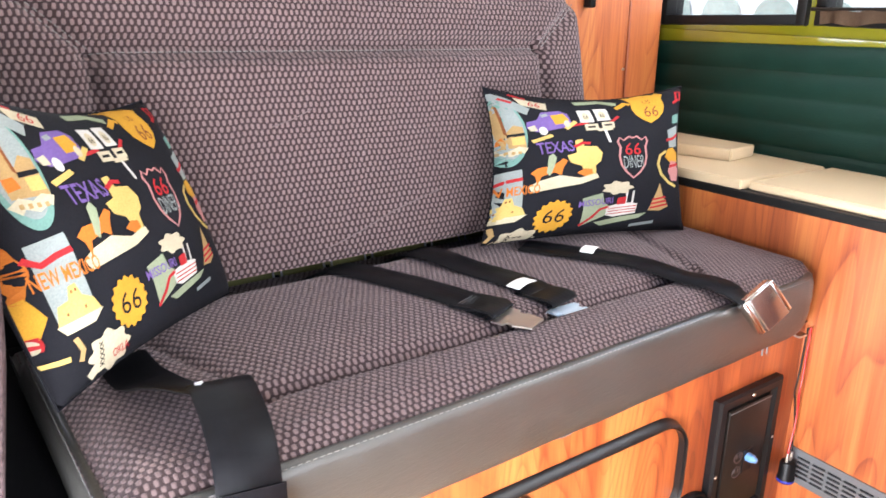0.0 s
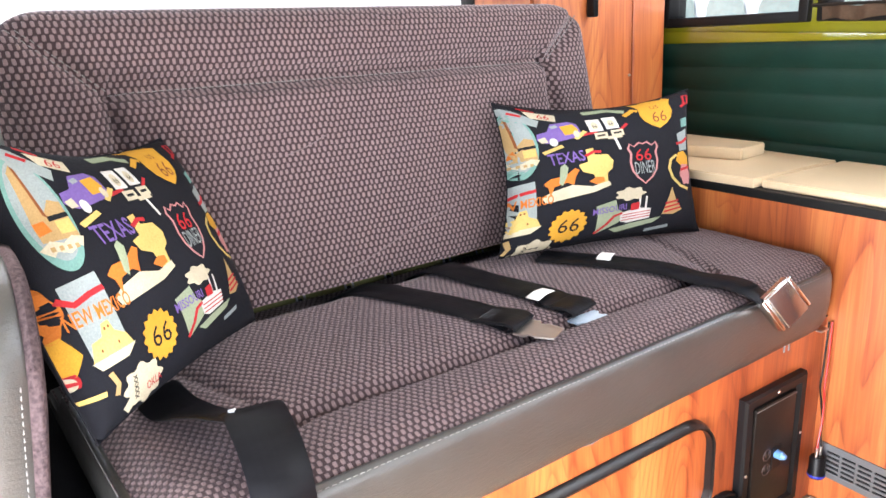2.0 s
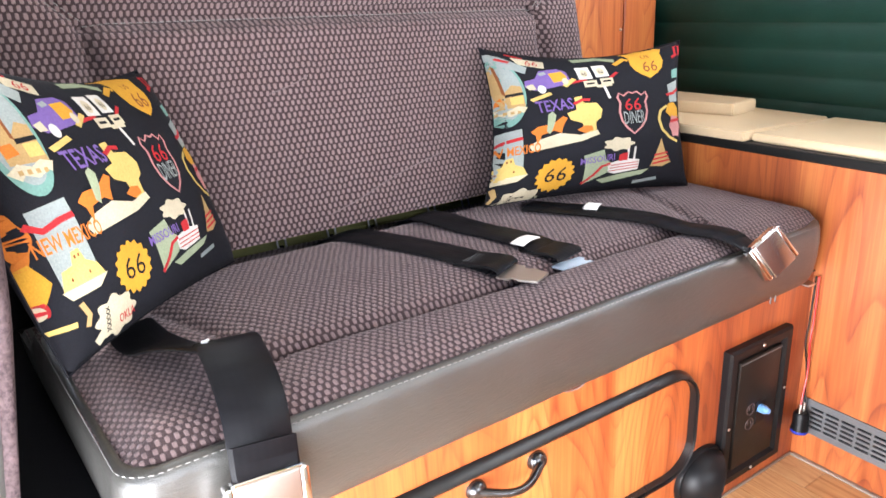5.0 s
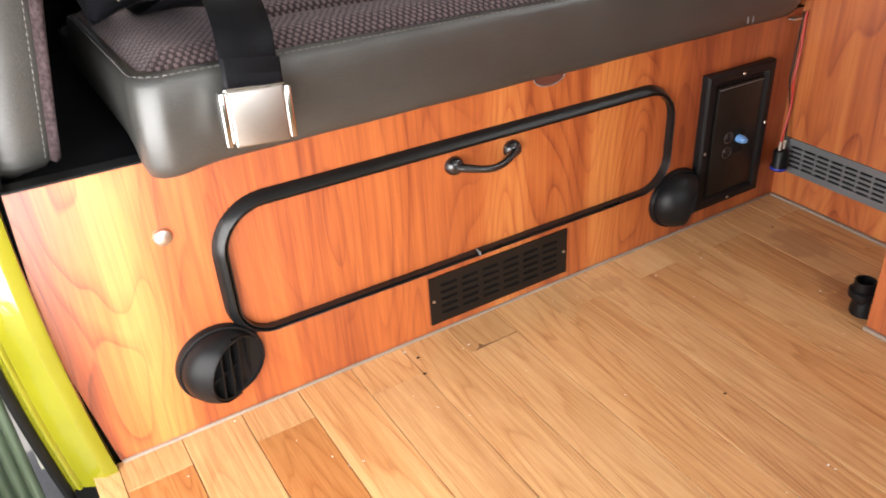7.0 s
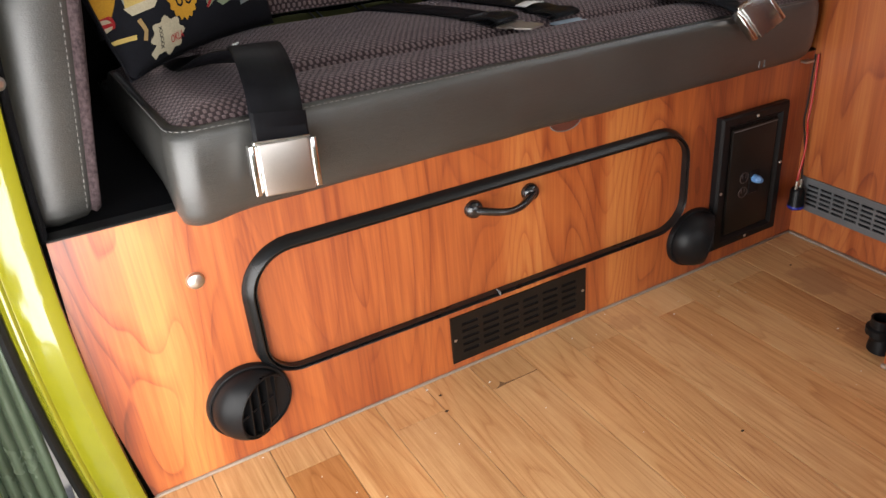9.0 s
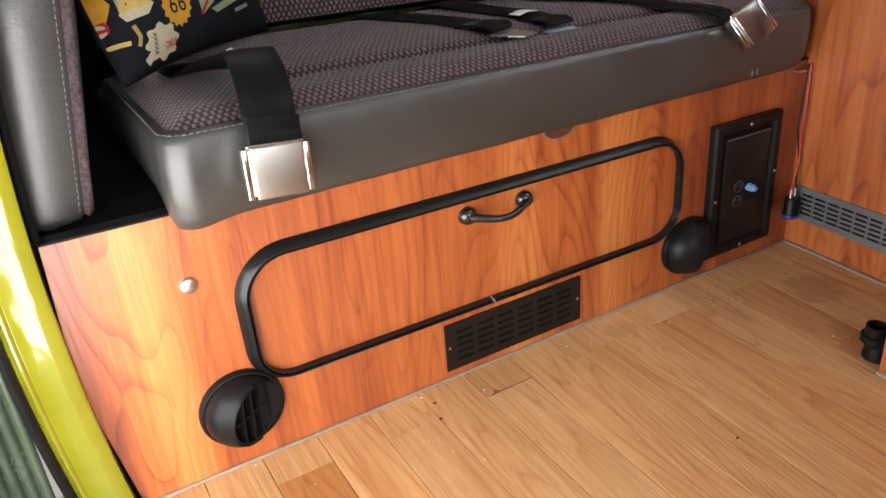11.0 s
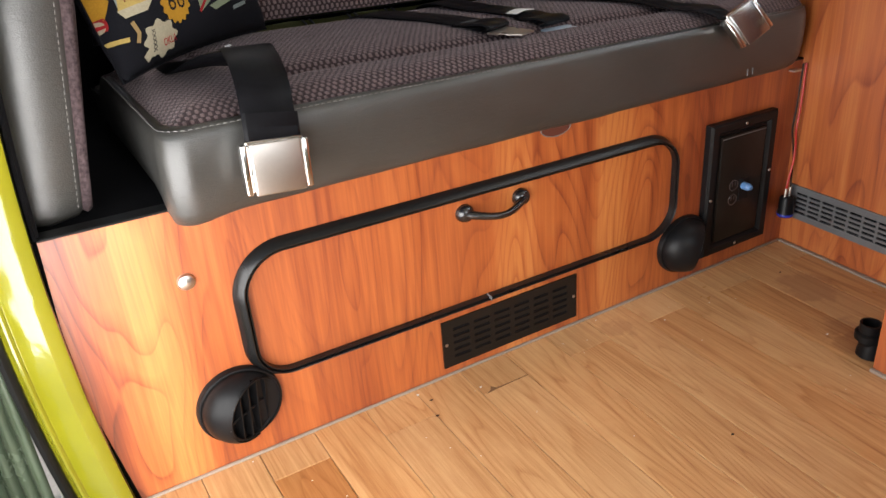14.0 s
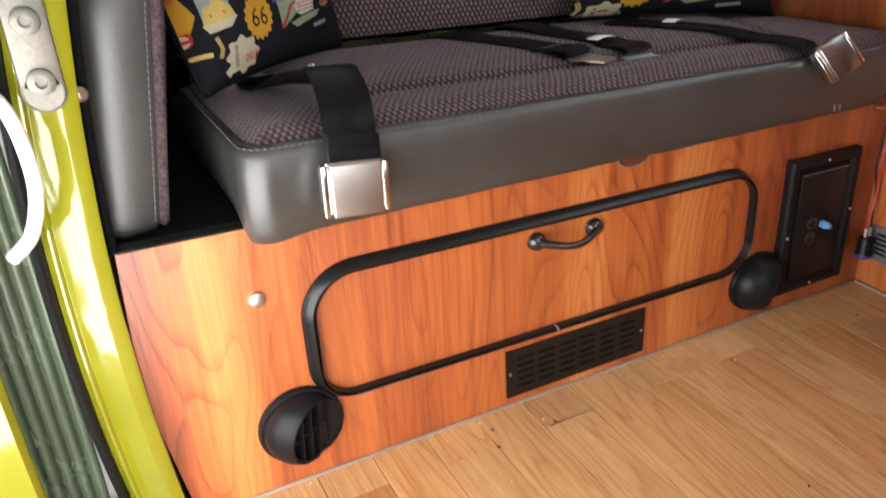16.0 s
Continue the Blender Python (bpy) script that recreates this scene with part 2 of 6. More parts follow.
WHITE = plain("white_plastic", (0.78, 0.77, 0.73), 0.4, 0, 0.05)
TAG = plain("white_label_cloth", (0.75, 0.75, 0.74), 0.8, 0, 0.06, 120, 0.2)
GREY_THREAD = plain("grey_thread", (0.07, 0.07, 0.075), 0.8, 0, 0.1)
THREAD = plain("pale_thread", (0.16, 0.155, 0.15), 0.8, 0, 0.1)
STONE = plain("beige_laminate", (0.60, 0.47, 0.30), 0.35, 0, 0.10, 70, 0.05)
CAULK = plain("grey_sealant", (0.27, 0.215, 0.17), 0.7, 0, 0.25, 90, 0.3)
OLIVE = plain("olive_cloth", (0.12, 0.122, 0.04), 0.9, 0, 0.3, 90, 0.3)
RED = plain("red_insulation", (0.45, 0.02, 0.015), 0.4)
BLUE = plain("blue_plastic", (0.02, 0.03, 0.30), 0.35)
PALEBLUE = plain("pale_blue_plastic", (0.13, 0.28, 0.55), 0.4)
HEADLINER = plain("off_white_headliner", (0.62, 0.60, 0.54), 0.85, 0, 0.06)
ASPHALT = plain("pale_concrete", (0.46, 0.44, 0.41), 0.9, 0, 0.3, 30, 0.4)
WHITE_PAINT = plain("white_car_paint", (0.72, 0.73, 0.74), 0.3, 0, 0.04, 10, 0.0)
PALE_GLASS = plain("hazy_glass", (0.30, 0.36, 0.33), 0.15, 0, 0.3, 8, 0.0)
COTTON = plain("black_cotton", (0.008, 0.008, 0.0105), 0.85, 0, 0.3, 160, 0.5, Specular_IOR_Level=0.1)
IRON = plain("polished_black_iron", (0.010, 0.009, 0.009), 0.22, 0, 0.3, 40, 0.1, Specular_IOR_Level=0.8)
GASKET = plain("gasket_rubber", (0.007, 0.007, 0.007), 0.30, 0, 0.3, 30, 0.1, Specular_IOR_Level=0.35)


def glass(name):
    m = Nodes(name)
    m.base((0.95, 0.98, 0.97), 0.02, 0.0, Transmission_Weight=1.0, IOR=1.45)
    return m.m


GLASS = glass("window_glass")


# ---- building helpers ----
def lean(v):
    """The van stands nose-high on its springs and the furniture tapers: heights shrink a little to the far side and the rear."""
    k = 1 - 0.10 * (v.x + 0.987) - 0.10 * max(v.y, -0.3)
    return Vector((v.x, v.y, v.z * k))


ROOT = {}


def thing(name, base, label, category, group="", kind=""):
    ob = new(name)
    ob.empty_display_size = 0.05
    ob.location = lean(Vector(base))
    ROOT[ob] = Vector(ob.location)
    return tagged(ob, label, category, group, kind)


def part(name, bm, material, parent=None, label="", warp=True, smooth=True, angle=35):
    """Links a bmesh, given in world places, as one mesh object."""
    origin = ROOT[parent] if parent else Vector()
    for v in bm.verts:
        v.co = (lean(v.co) if warp else v.co) - origin
    bmesh.ops.recalc_face_normals(bm, faces=bm.faces[:])
    if smooth:
        for f in bm.faces:
            f.smooth = True
        lim = radians(angle)
        for e in bm.edges:
            if len(e.link_faces) == 2 and e.calc_face_angle(0) > lim:
                e.smooth = False
    me = bpy.data.meshes.new(name)
    bm.to_mesh(me)
    bm.free()
    for m in material if isinstance(material, (list, tuple)) else [material]:
        me.materials.append(m)
    ob = new(name, me)
    if parent:
        ob.parent = parent
    ROOT[ob] = origin
    if label:
        ob["label"] = label
    return ob


def box(x0, x1, y0, y1, z0, z1, bev=0.0, seg=2, bm=None, cuts=0):
    out = bm or bmesh.new()
    r = bmesh.ops.create_cube(out, size=1)
    for v in r["verts"]:
        v.co = Vector(((x0 + x1) / 2 + v.co.x * (x1 - x0), (y0 + y1) / 2 + v.co.y * (y1 - y0), (z0 + z1) / 2 + v.co.z * (z1 - z0)))
    edges = list({e for v in r["verts"] for e in v.link_edges})
    if bev:
        bmesh.ops.bevel(out, geom=edges, offset=bev, segments=seg, affect="EDGES", profile=0.5)
    if cuts:
        bmesh.ops.subdivide_edges(out, edges=out.edges[:], cuts=cuts, use_grid_fill=True)
    return out


def frame_axes(d):
    d = Vector(d).normalized()
    a = d.orthogonal().normalized()
    return a, d.cross(a)


def tube(pts, r, seg=10, bm=None, closed=False):
    """A round bar along points; r may be a list."""
    out = bm or bmesh.new()
    pts = [Vector(p) for p in pts]
    rs = r if isinstance(r, (list, tuple)) else [r] * len(pts)
    rings, a = [], None
    n = len(pts)
    for i, p in enumerate(pts):
        if closed:
            d = (pts[(i + 1) % n] - pts[i - 1]).normalized()
        else:
            d = (pts[min(i + 1, n - 1)] - pts[max(i - 1, 0)]).normalized()
        a = d.orthogonal().normalized() if a is None else (a - d * a.dot(d)).normalized()
        b = d.cross(a)
        rings.append([out.verts.new(p + (a * math.cos(2 * math.pi * k / seg) + b * math.sin(2 * math.pi * k / seg)) * rs[i]) for k in range(seg)])
    for i in range(n if closed else n - 1):
        q, w = rings[i], rings[(i + 1) % n]
        for k in range(seg):
            out.faces.new((q[k], q[(k + 1) % seg], w[(k + 1) % seg], w[k]))
    if not closed:
        out.faces.new(rings[0][::-1]), out.faces.new(rings[-1])
    return out


def lathe(center, axis, profile, seg=32, bm=None):
    """A turned form: profile of (radius, way along the axis)."""
    out = bm or bmesh.new()
    c, d = Vector(center), Vector(axis).normalized()
    a, b = frame_axes(d)
    rings = []
    for r, h in profile:
        if r < 1e-6:
            rings.append([out.verts.new(c + d * h)])
        else:
            rings.append([out.verts.new(c + d * h + (a * math.cos(2 * math.pi * k / seg) + b * math.sin(2 * math.pi * k / seg)) * r) for k in range(seg)])
    for q, w in zip(rings, rings[1:]):
        for k in range(seg):
            j = (k + 1) % seg
            if len(q) == 1 and len(w) > 1:
                out.faces.new((q[0], w[j], w[k]))
            elif len(w) == 1 and len(q) > 1:
                out.faces.new((q[k], q[j], w[0]))
            elif len(q) > 1:
                out.faces.new((q[k], q[j], w[j], w[k]))
    return out


def smooth_line(pts, n=8):
    """A Catmull-Rom line through points."""
    p = [Vector(q) for q in pts]
    out = []
    for i in range(len(p) - 1):
        a, b, c, d = p[max(i - 1, 0)], p[i], p[i + 1], p[min(i + 2, len(p) - 1)]
        for k in range(n):
            t = k / n
            out.append(0.5 * (2 * b + (c - a) * t + (2 * a - 5 * b + 4 * c - d) * t * t + (3 * b - a - 3 * c + d) * t ** 3))
    out.append(p[-1])
    return out


def ribbon(pts, wide, width, thick=0.0016, n=8, bm=None):
    """A strap along points: wide gives, point by point or once, the way of its width."""
    out = bm or bmesh.new()
    uv = out.loops.layers.uv.verify()
    line = smooth_line(pts, n)
    ws = [Vector(w).normalized() for w in wide] if isinstance(wide[0], (tuple, list, Vector)) else [Vector(wide).normalized()] * len(pts)
    wl = smooth_line(ws, n) if len(ws) > 1 else ws * len(line)
    rows, run = [], 0.0
    for i, p in enumerate(line):
        d = (line[min(i + 1, len(line) - 1)] - line[max(i - 1, 0)]).normalized()
        w = (wl[i] - d * wl[i].dot(d)).normalized()
        nrm = d.cross(w)
        run += (p - line[i - 1]).length if i else 0
        rows.append(([out.verts.new(p + w * (s * width / 2) + nrm * (q * thick)) for s, q in ((-1, 0), (-0.9, 1), (0.9, 1), (1, 0), (0.9, -1), (-0.9, -1))], run))
    for (q, r0), (w, r1) in zip(rows, rows[1:]):
        for k in range(6):
            f = out.faces.new((q[k], q[(k + 1) % 6], w[(k + 1) % 6], w[k]))
            ks = (k, k + 1, k + 1, k)
            for lp, kk, rr in zip(f.loops, ks, (r0, r0, r1, r1)):
                lp[uv].uv = (kk * width / 3, rr)
    out.faces.new(rows[0][0][::-1]), out.faces.new(rows[-1][0])
    return out


def rounded_rect(x0, x1, z0, z1, rs, seg=8):
    """Points of a rectangle with rounded corners, from the lower left on; rs: radii of the corners LL, LR, UR, UL."""
    out = []
    for (cx, cz, sx, sz, a0), r in zip(((x0, z0, 1, 1, 180), (x1, z0, -1, 1, 270), (x1, z1, -1, -1, 0), (x0, z1, 1, -1, 90)), rs):
        for k in range(seg + 1):
            a = radians(a0 + 90 * k / seg)
            out.append((cx + sx * r + r * math.cos(a), cz + sz * r + r * math.sin(a)))
    return out


def stitches(pts, parent, every=0.0062, long=0.0036, r=0.0005, name="stitching", nrm=(0, 0, 1)):
    """A row of single stitches along a line, one mesh."""
    bm = bmesh.new()
    line = [Vector(p) for p in pts]
    run, nxt = 0.0, 0.0
    up = Vector(nrm).normalized() * 0.0006
    for a, b in zip(line, line[1:]):
        seg, d = (b - a).length, (b - a).normalized()
        while nxt < run + seg:
            p = a + d * (nxt - run)
            tube([p + up * 0.2, p + d * long * 0.5 + up * 1.3, p + d * long + up * 0.2], r, 4, bm)
            nxt += every
        run += seg
    return part(name, bm, THREAD, parent, "row of pale stitches")


def slotted(u0, u1, v0, v1, cols, rows, slot_u, slot_v, thick, margin_u, margin_v, place):
    """A plate with rows of slots cut through; place turns (u, v, depth) into a point."""
    us, vs = [u0], [v0]
    pu, pv = (u1 - u0 - 2 * margin_u) / cols, (v1 - v0 - 2 * margin_v) / rows
    for i in range(cols):
        c = u0 + margin_u + pu * (i + 0.5)
        us += [c - slot_u / 2, c + slot_u / 2]
    for j in range(rows):
        c = v0 + margin_v + pv * (j + 0.5)
        vs += [c - slot_v / 2, c + slot_v / 2]
    us.append(u1), vs.append(v1)
    bm = bmesh.new()
    cache = {}

    def vert(i, j, d):
        if (i, j, d) not in cache:
            cache[(i, j, d)] = bm.verts.new(place(us[i], vs[j], d))
        return cache[(i, j, d)]
    solid = lambda i, j: 0 <= i < len(us) - 1 and 0 <= j < len(vs) - 1 and not (i % 2 and j % 2)
    for i in range(len(us) - 1):
        for j in range(len(vs) - 1):
            if not solid(i, j):
                continue
            for d in (0, thick):
                bm.faces.new([vert(a, b, d) for a, b in ((i, j), (i + 1, j), (i + 1, j + 1), (i, j + 1))])
            for (di, dj), (a, b) in (((-1, 0), ((i, j), (i, j + 1))), ((1, 0), ((i + 1, j), (i + 1, j + 1))), ((0, -1), ((i, j), (i + 1, j))), ((0, 1), ((i, j + 1), (i + 1, j + 1)))):
                if not solid(i + di, j + dj):
                    bm.faces.new((vert(*a, 0), vert(*b, 0), vert(*b, thick), vert(*a, thick)))
    return bm


# ---- the van's shell ----
def wall_with_hole(name, axis, at, thick, a0, a1, z0, z1, holes, material, label):
    """A wall across x or y, with rectangular openings (a0, a1, z0, z1) right through."""
    cuts_a = sorted({a0, a1, *[h[0] for h in holes], *[h[1] for h in holes]})
    cuts_z = sorted({z0, z1, *[h[2] for h in holes], *[h[3] for h in holes]})
    bm = bmesh.new()
    cache = {}

    def vert(a, z, d):
        k = (a, z, d)
        if k not in cache:
            cache[k] = bm.verts.new((at + d, a, z) if axis == "x" else (a, at + d, z))
        return cache[k]
    na, nz = len(cuts_a) - 1, len(cuts_z) - 1

    def solid(i, j):
        if not (0 <= i < na and 0 <= j < nz):
            return False
        a, z = (cuts_a[i] + cuts_a[i + 1]) / 2, (cuts_z[j] + cuts_z[j + 1]) / 2
        return not any(h[0] < a < h[1] and h[2] < z < h[3] for h in holes)
    for i in range(na):
        for j in range(nz):
            if not solid(i, j):
                continue
            A, B, C, D = cuts_a[i], cuts_a[i + 1], cuts_z[j], cuts_z[j + 1]
            for d in (0, thick):
                bm.faces.new([vert(*p, d) for p in ((A, C), (B, C), (B, D), (A, D))])
            for (di, dj), (p, q) in (((-1, 0), ((A, C), (A, D))), ((1, 0), ((B, C), (B, D))), ((0, -1), ((A, C), (B, C))), ((0, 1), ((A, D), (B, D)))):
                if not solid(i + di, j + dj):
                    bm.faces.new((vert(*p, 0), vert(*q, 0), vert(*q, thick), vert(*p, thick)))
    return tagged(part(name, bm, material, smooth=False), label, "wall", kind="structure")


wall_with_hole("wall_far_side", "x", 0.215, 0.03, -2.0, 1.0, -0.02, 1.5, [(0.20, 0.46, 0.742, 1.15), (-0.75, 0.165, 0.742, 1.15), (0.63, 0.96, 0.72, 1.15)], LIME, "lime painted body side with window openings")
wall_with_hole("wall_rear", "y", 1.0, 0.03, -1.06, 0.245, -0.02, 1.5, [(-0.92, 0.19, 0.70, 1.3)], HEADLINER, "off-white tailgate wall with a wide window opening")
wall_with_hole("wall_door_side", "x", -1.045, 0.015, 0.06, 1.0, -0.02, 1.5, [(0.2, 0.9, 0.85, 1.2)], HEADLINER, "off-white body side behind the door opening")
wall_with_hole("wall_front", "y", -2.03, 0.03, -1.06, 0.245, -0.02, 1.5, [(-0.95, 0.12, 0.75, 1.3)], HEADLINER, "off-white cab end with the windscreen opening")
wall_with_hole("wall_cab_side", "x", -1.06, 0.03, -2.0, -1.25, -0.02, 1.5, [(-1.85, -1.35, 0.75, 1.2)], HEADLINER, "off-white cab side beside the door opening")
tagged(part("ceiling", box(-1.06, 0.245, -2.03, 1.03, 1.5, 1.54), HEADLINER, smooth=False), "off-white headliner of the van", "ceiling", kind="structure")
ground_bm = bmesh.new()
bmesh.ops.create_grid(ground_bm, x_segments=24, y_segments=24, size=60)
for v in ground_bm.verts:
    v.co.z = -0.55
tagged(part("ground", ground_bm, ASPHALT, warp=False), "pale sunlit concrete of the parking area", "ground", kind="structure")

# ---- the bench: front panel with its hatch, vents and fittings ----
panel = thing("bench_front", (-0.5, 0.01, 0), "glossy cherry laminate front of the bench box above the oak floor", "cabinet")
PT = 0.312
out_pts = [(-0.987, PT), (-0.9912, 0.222), (-0.9888, 0.128), (-0.9705, 0.0), (0.0, 0.0), (0.0, PT)]
bm = bmesh.new()
hatch_in = rounded_rect(-0.8235, -0.2340, 0.0975, 0.2440, (0.040, 0.044, 0.044, 0.046), 8)
fr = [bm.verts.new((x, 0.0, z)) for x, z in out_pts]
ho = [bm.verts.new((x, 0.0, z)) for x, z in hatch_in]
edges = [bm.edges.new((a, b)) for ring in (fr, ho) for a, b in zip(ring, ring[1:] + ring[:1])]
bmesh.ops.triangle_fill(bm, use_beauty=True, edges=edges)
ext = bmesh.ops.extrude_face_region(bm, geom=bm.faces[:])
for g in ext["geom"]:
    if isinstance(g, bmesh.types.BMVert):
        g.co.y += 0.016
part("panel", bm, CHERRY_Z, panel, smooth=False)
# edge banding along the top
part("edge_band", box(-0.987, 0.0, -0.0015, 0.0175, PT, PT + 0.003, 0.001, 1), RUBBER, panel, "black edge strip")

# hatch door, set in the opening
hatch = bmesh.new()
hv = [hatch.verts.new((x, 0.0012, z)) for x, z in rounded_rect(-0.8230, -0.2345, 0.0980, 0.2435, (0.0395, 0.0435, 0.0435, 0.0455), 8)]
hf = hatch.faces.new(hv)
ext = bmesh.ops.extrude_face_region(hatch, geom=[hf])
for g in ext["geom"]:
    if isinstance(g, bmesh.types.BMVert):
        g.co.y += 0.014
hatch_ob = part("hatch_door", hatch, CHERRY_Z, panel, "cherry laminate hatch with rounded corners", smooth=False)


def gasket(parent):
    """A proud rubber moulding round the hatch, with a lip and a groove."""
    prof = [(0.0, -0.0005), (0.001, -0.003), (0.0085, -0.0105), (0.0105, -0.0118), (0.0122, -0.0112), (0.0128, -0.0065), (0.0138, -0.006), (0.0148, -0.0085), (0.0165, -0.0085), (0.0172, -0.0065), (0.0172, 0.001)]
    b = bmesh.new()
    rings = []
    for w, y in [(w * 0.86, y * 0.95) for w, y in prof]:
        pts = rounded_rect(-0.8345 + w, -0.2300 - w * 0.44, 0.0905 + w * 0.60, 0.2565 - w, [max(0.004, r - w) for r in (0.050, 0.055, 0.055, 0.058)], 10)
        rings.append([b.verts.new((x, y, z + 0.0014 * math.sin(x * 23))) for x, z in pts])
    for q, w in zip(rings, rings[1:]):
        for k in range(len(q)):
            b.faces.new((q[k], q[(k + 1) % len(q)], w[(k + 1) % len(q)], w[k]))
    return part("gasket", b, GASKET, parent, "black rubber moulding round the hatch")


gasket(panel)
# butt joint of the moulding with its two ends a little apart
part("gasket_joint", box(-0.535, -0.5335, -0.0121, -0.002, 0.0955, 0.102, 0.0003, 1), GREY_METAL, panel, "small steel clip at the joint")

# pull handle on the hatch
hx0, hx1, hz = -0.558, -0.480, 0.2215
pull = bmesh.new()
arc = smooth_line([(hx0, -0.006, hz), (hx0 + 0.012, -0.014, hz - 0.002), (hx0 + 0.026, -0.021, hz - 0.004), ((hx0 + hx1) / 2, -0.023, hz - 0.005), (hx1 - 0.026, -0.021, hz - 0.004), (hx1 - 0.012, -0.014, hz - 0.002), (hx1, -0.006, hz)], 5)
tube(arc, [0.0055 - 0.0012 * math.sin(math.pi * i / (len(arc) - 1)) for i in range(len(arc))], 12, pull)
part("handle", pull, IRON, hatch_ob, "black iron pull with oval ends")
for hx in (hx0, hx1):
    part("handle_foot", lathe((hx, 0.0012, hz), (0, -1, 0), [(0.0115, 0.0), (0.0115, 0.003), (0.010, 0.007), (0.006, 0.0105), (0.0, 0.0115)], 20), IRON, hatch_ob)

# steel push button
part("button", lathe((-0.874, 0.0, 0.236), (0, -1, 0), [(0.0090, 0.0), (0.0090, 0.0015), (0.0078, 0.004), (0.005, 0.0055), (0.0, 0.006)], 24), STEEL, panel, "domed steel button")
# half-round finger notch under the seat edge; a flat dark face paints its shade
b = bmesh.new()
pts = [(-0.428 + 0.022 * math.cos(radians(a)), 0.302 + 0.0125 * math.sin(radians(a))) for a in range(180, 361, 15)]
f = b.faces.new([b.verts.new((x, -0.0012, z)) for x, z in pts])
part("finger_notch", b, plain("shaded_notch_wood", (0.09, 0.022, 0.010), 0.7), panel, "dark half-round face for the shaded finger hole")
part("notch_rim", tube([(x, -0.001, z) for x, z in pts], 0.0007, 6), THREAD, panel, "pale worn rim")


def grille(name, parent_label, u0, u1, v0, v1, cols, rows, place, material, su, sv, base):
    g = thing(name, base, parent_label, "vent grille")
    part("plate", slotted(u0, u1, v0, v1, cols, rows, su, sv, 0.0022, 0.012, 0.009, place), material, g, smooth=False)
    # a flat black sheet paints the shade behind the slots
    b = bmesh.new()
    b.faces.new([b.verts.new(place(u, v, 0.0003)) for u, v in ((u0 + 0.003, v0 + 0.003), (u1 - 0.003, v0 + 0.003), (u1 - 0.003, v1 - 0.003), (u0 + 0.003, v1 - 0.003))])
    part("backing", b, CARPET_AND_SHADE, g, "black sheet for the shade behind the slots", smooth=False)
    for u in (u0 + 0.005, u1 - 0.005):
        c, o = Vector(place(u, (v0 + v1) / 2, 0.002)), Vector(place(u, (v0 + v1) / 2, 0.004))
        part("screw", lathe(c, o - c, [(0.0022, 0), (0.002, 0.0008), (0, 0.0012)], 10), STEEL, g, "small bright screw")
    return g


grille("vent_grille", "dark brown slotted metal grille low on the bench front", -0.601, -0.397, 0.0125, 0.0815, 6, 5, lambda u, v, d: (u, -d, v), BROWNBLACK, 0.0235, 0.0042, (-0.5, 0, 0.01))
grille("vent_grille", "grey enamel slotted grille low on the cherry cabinet", -0.186, -0.008, 0.050, 0.108, 7, 5, lambda u, v, d: (-d, u, v), GREY_METAL, 0.0185, 0.0040, (0, -0.09, 0.055))


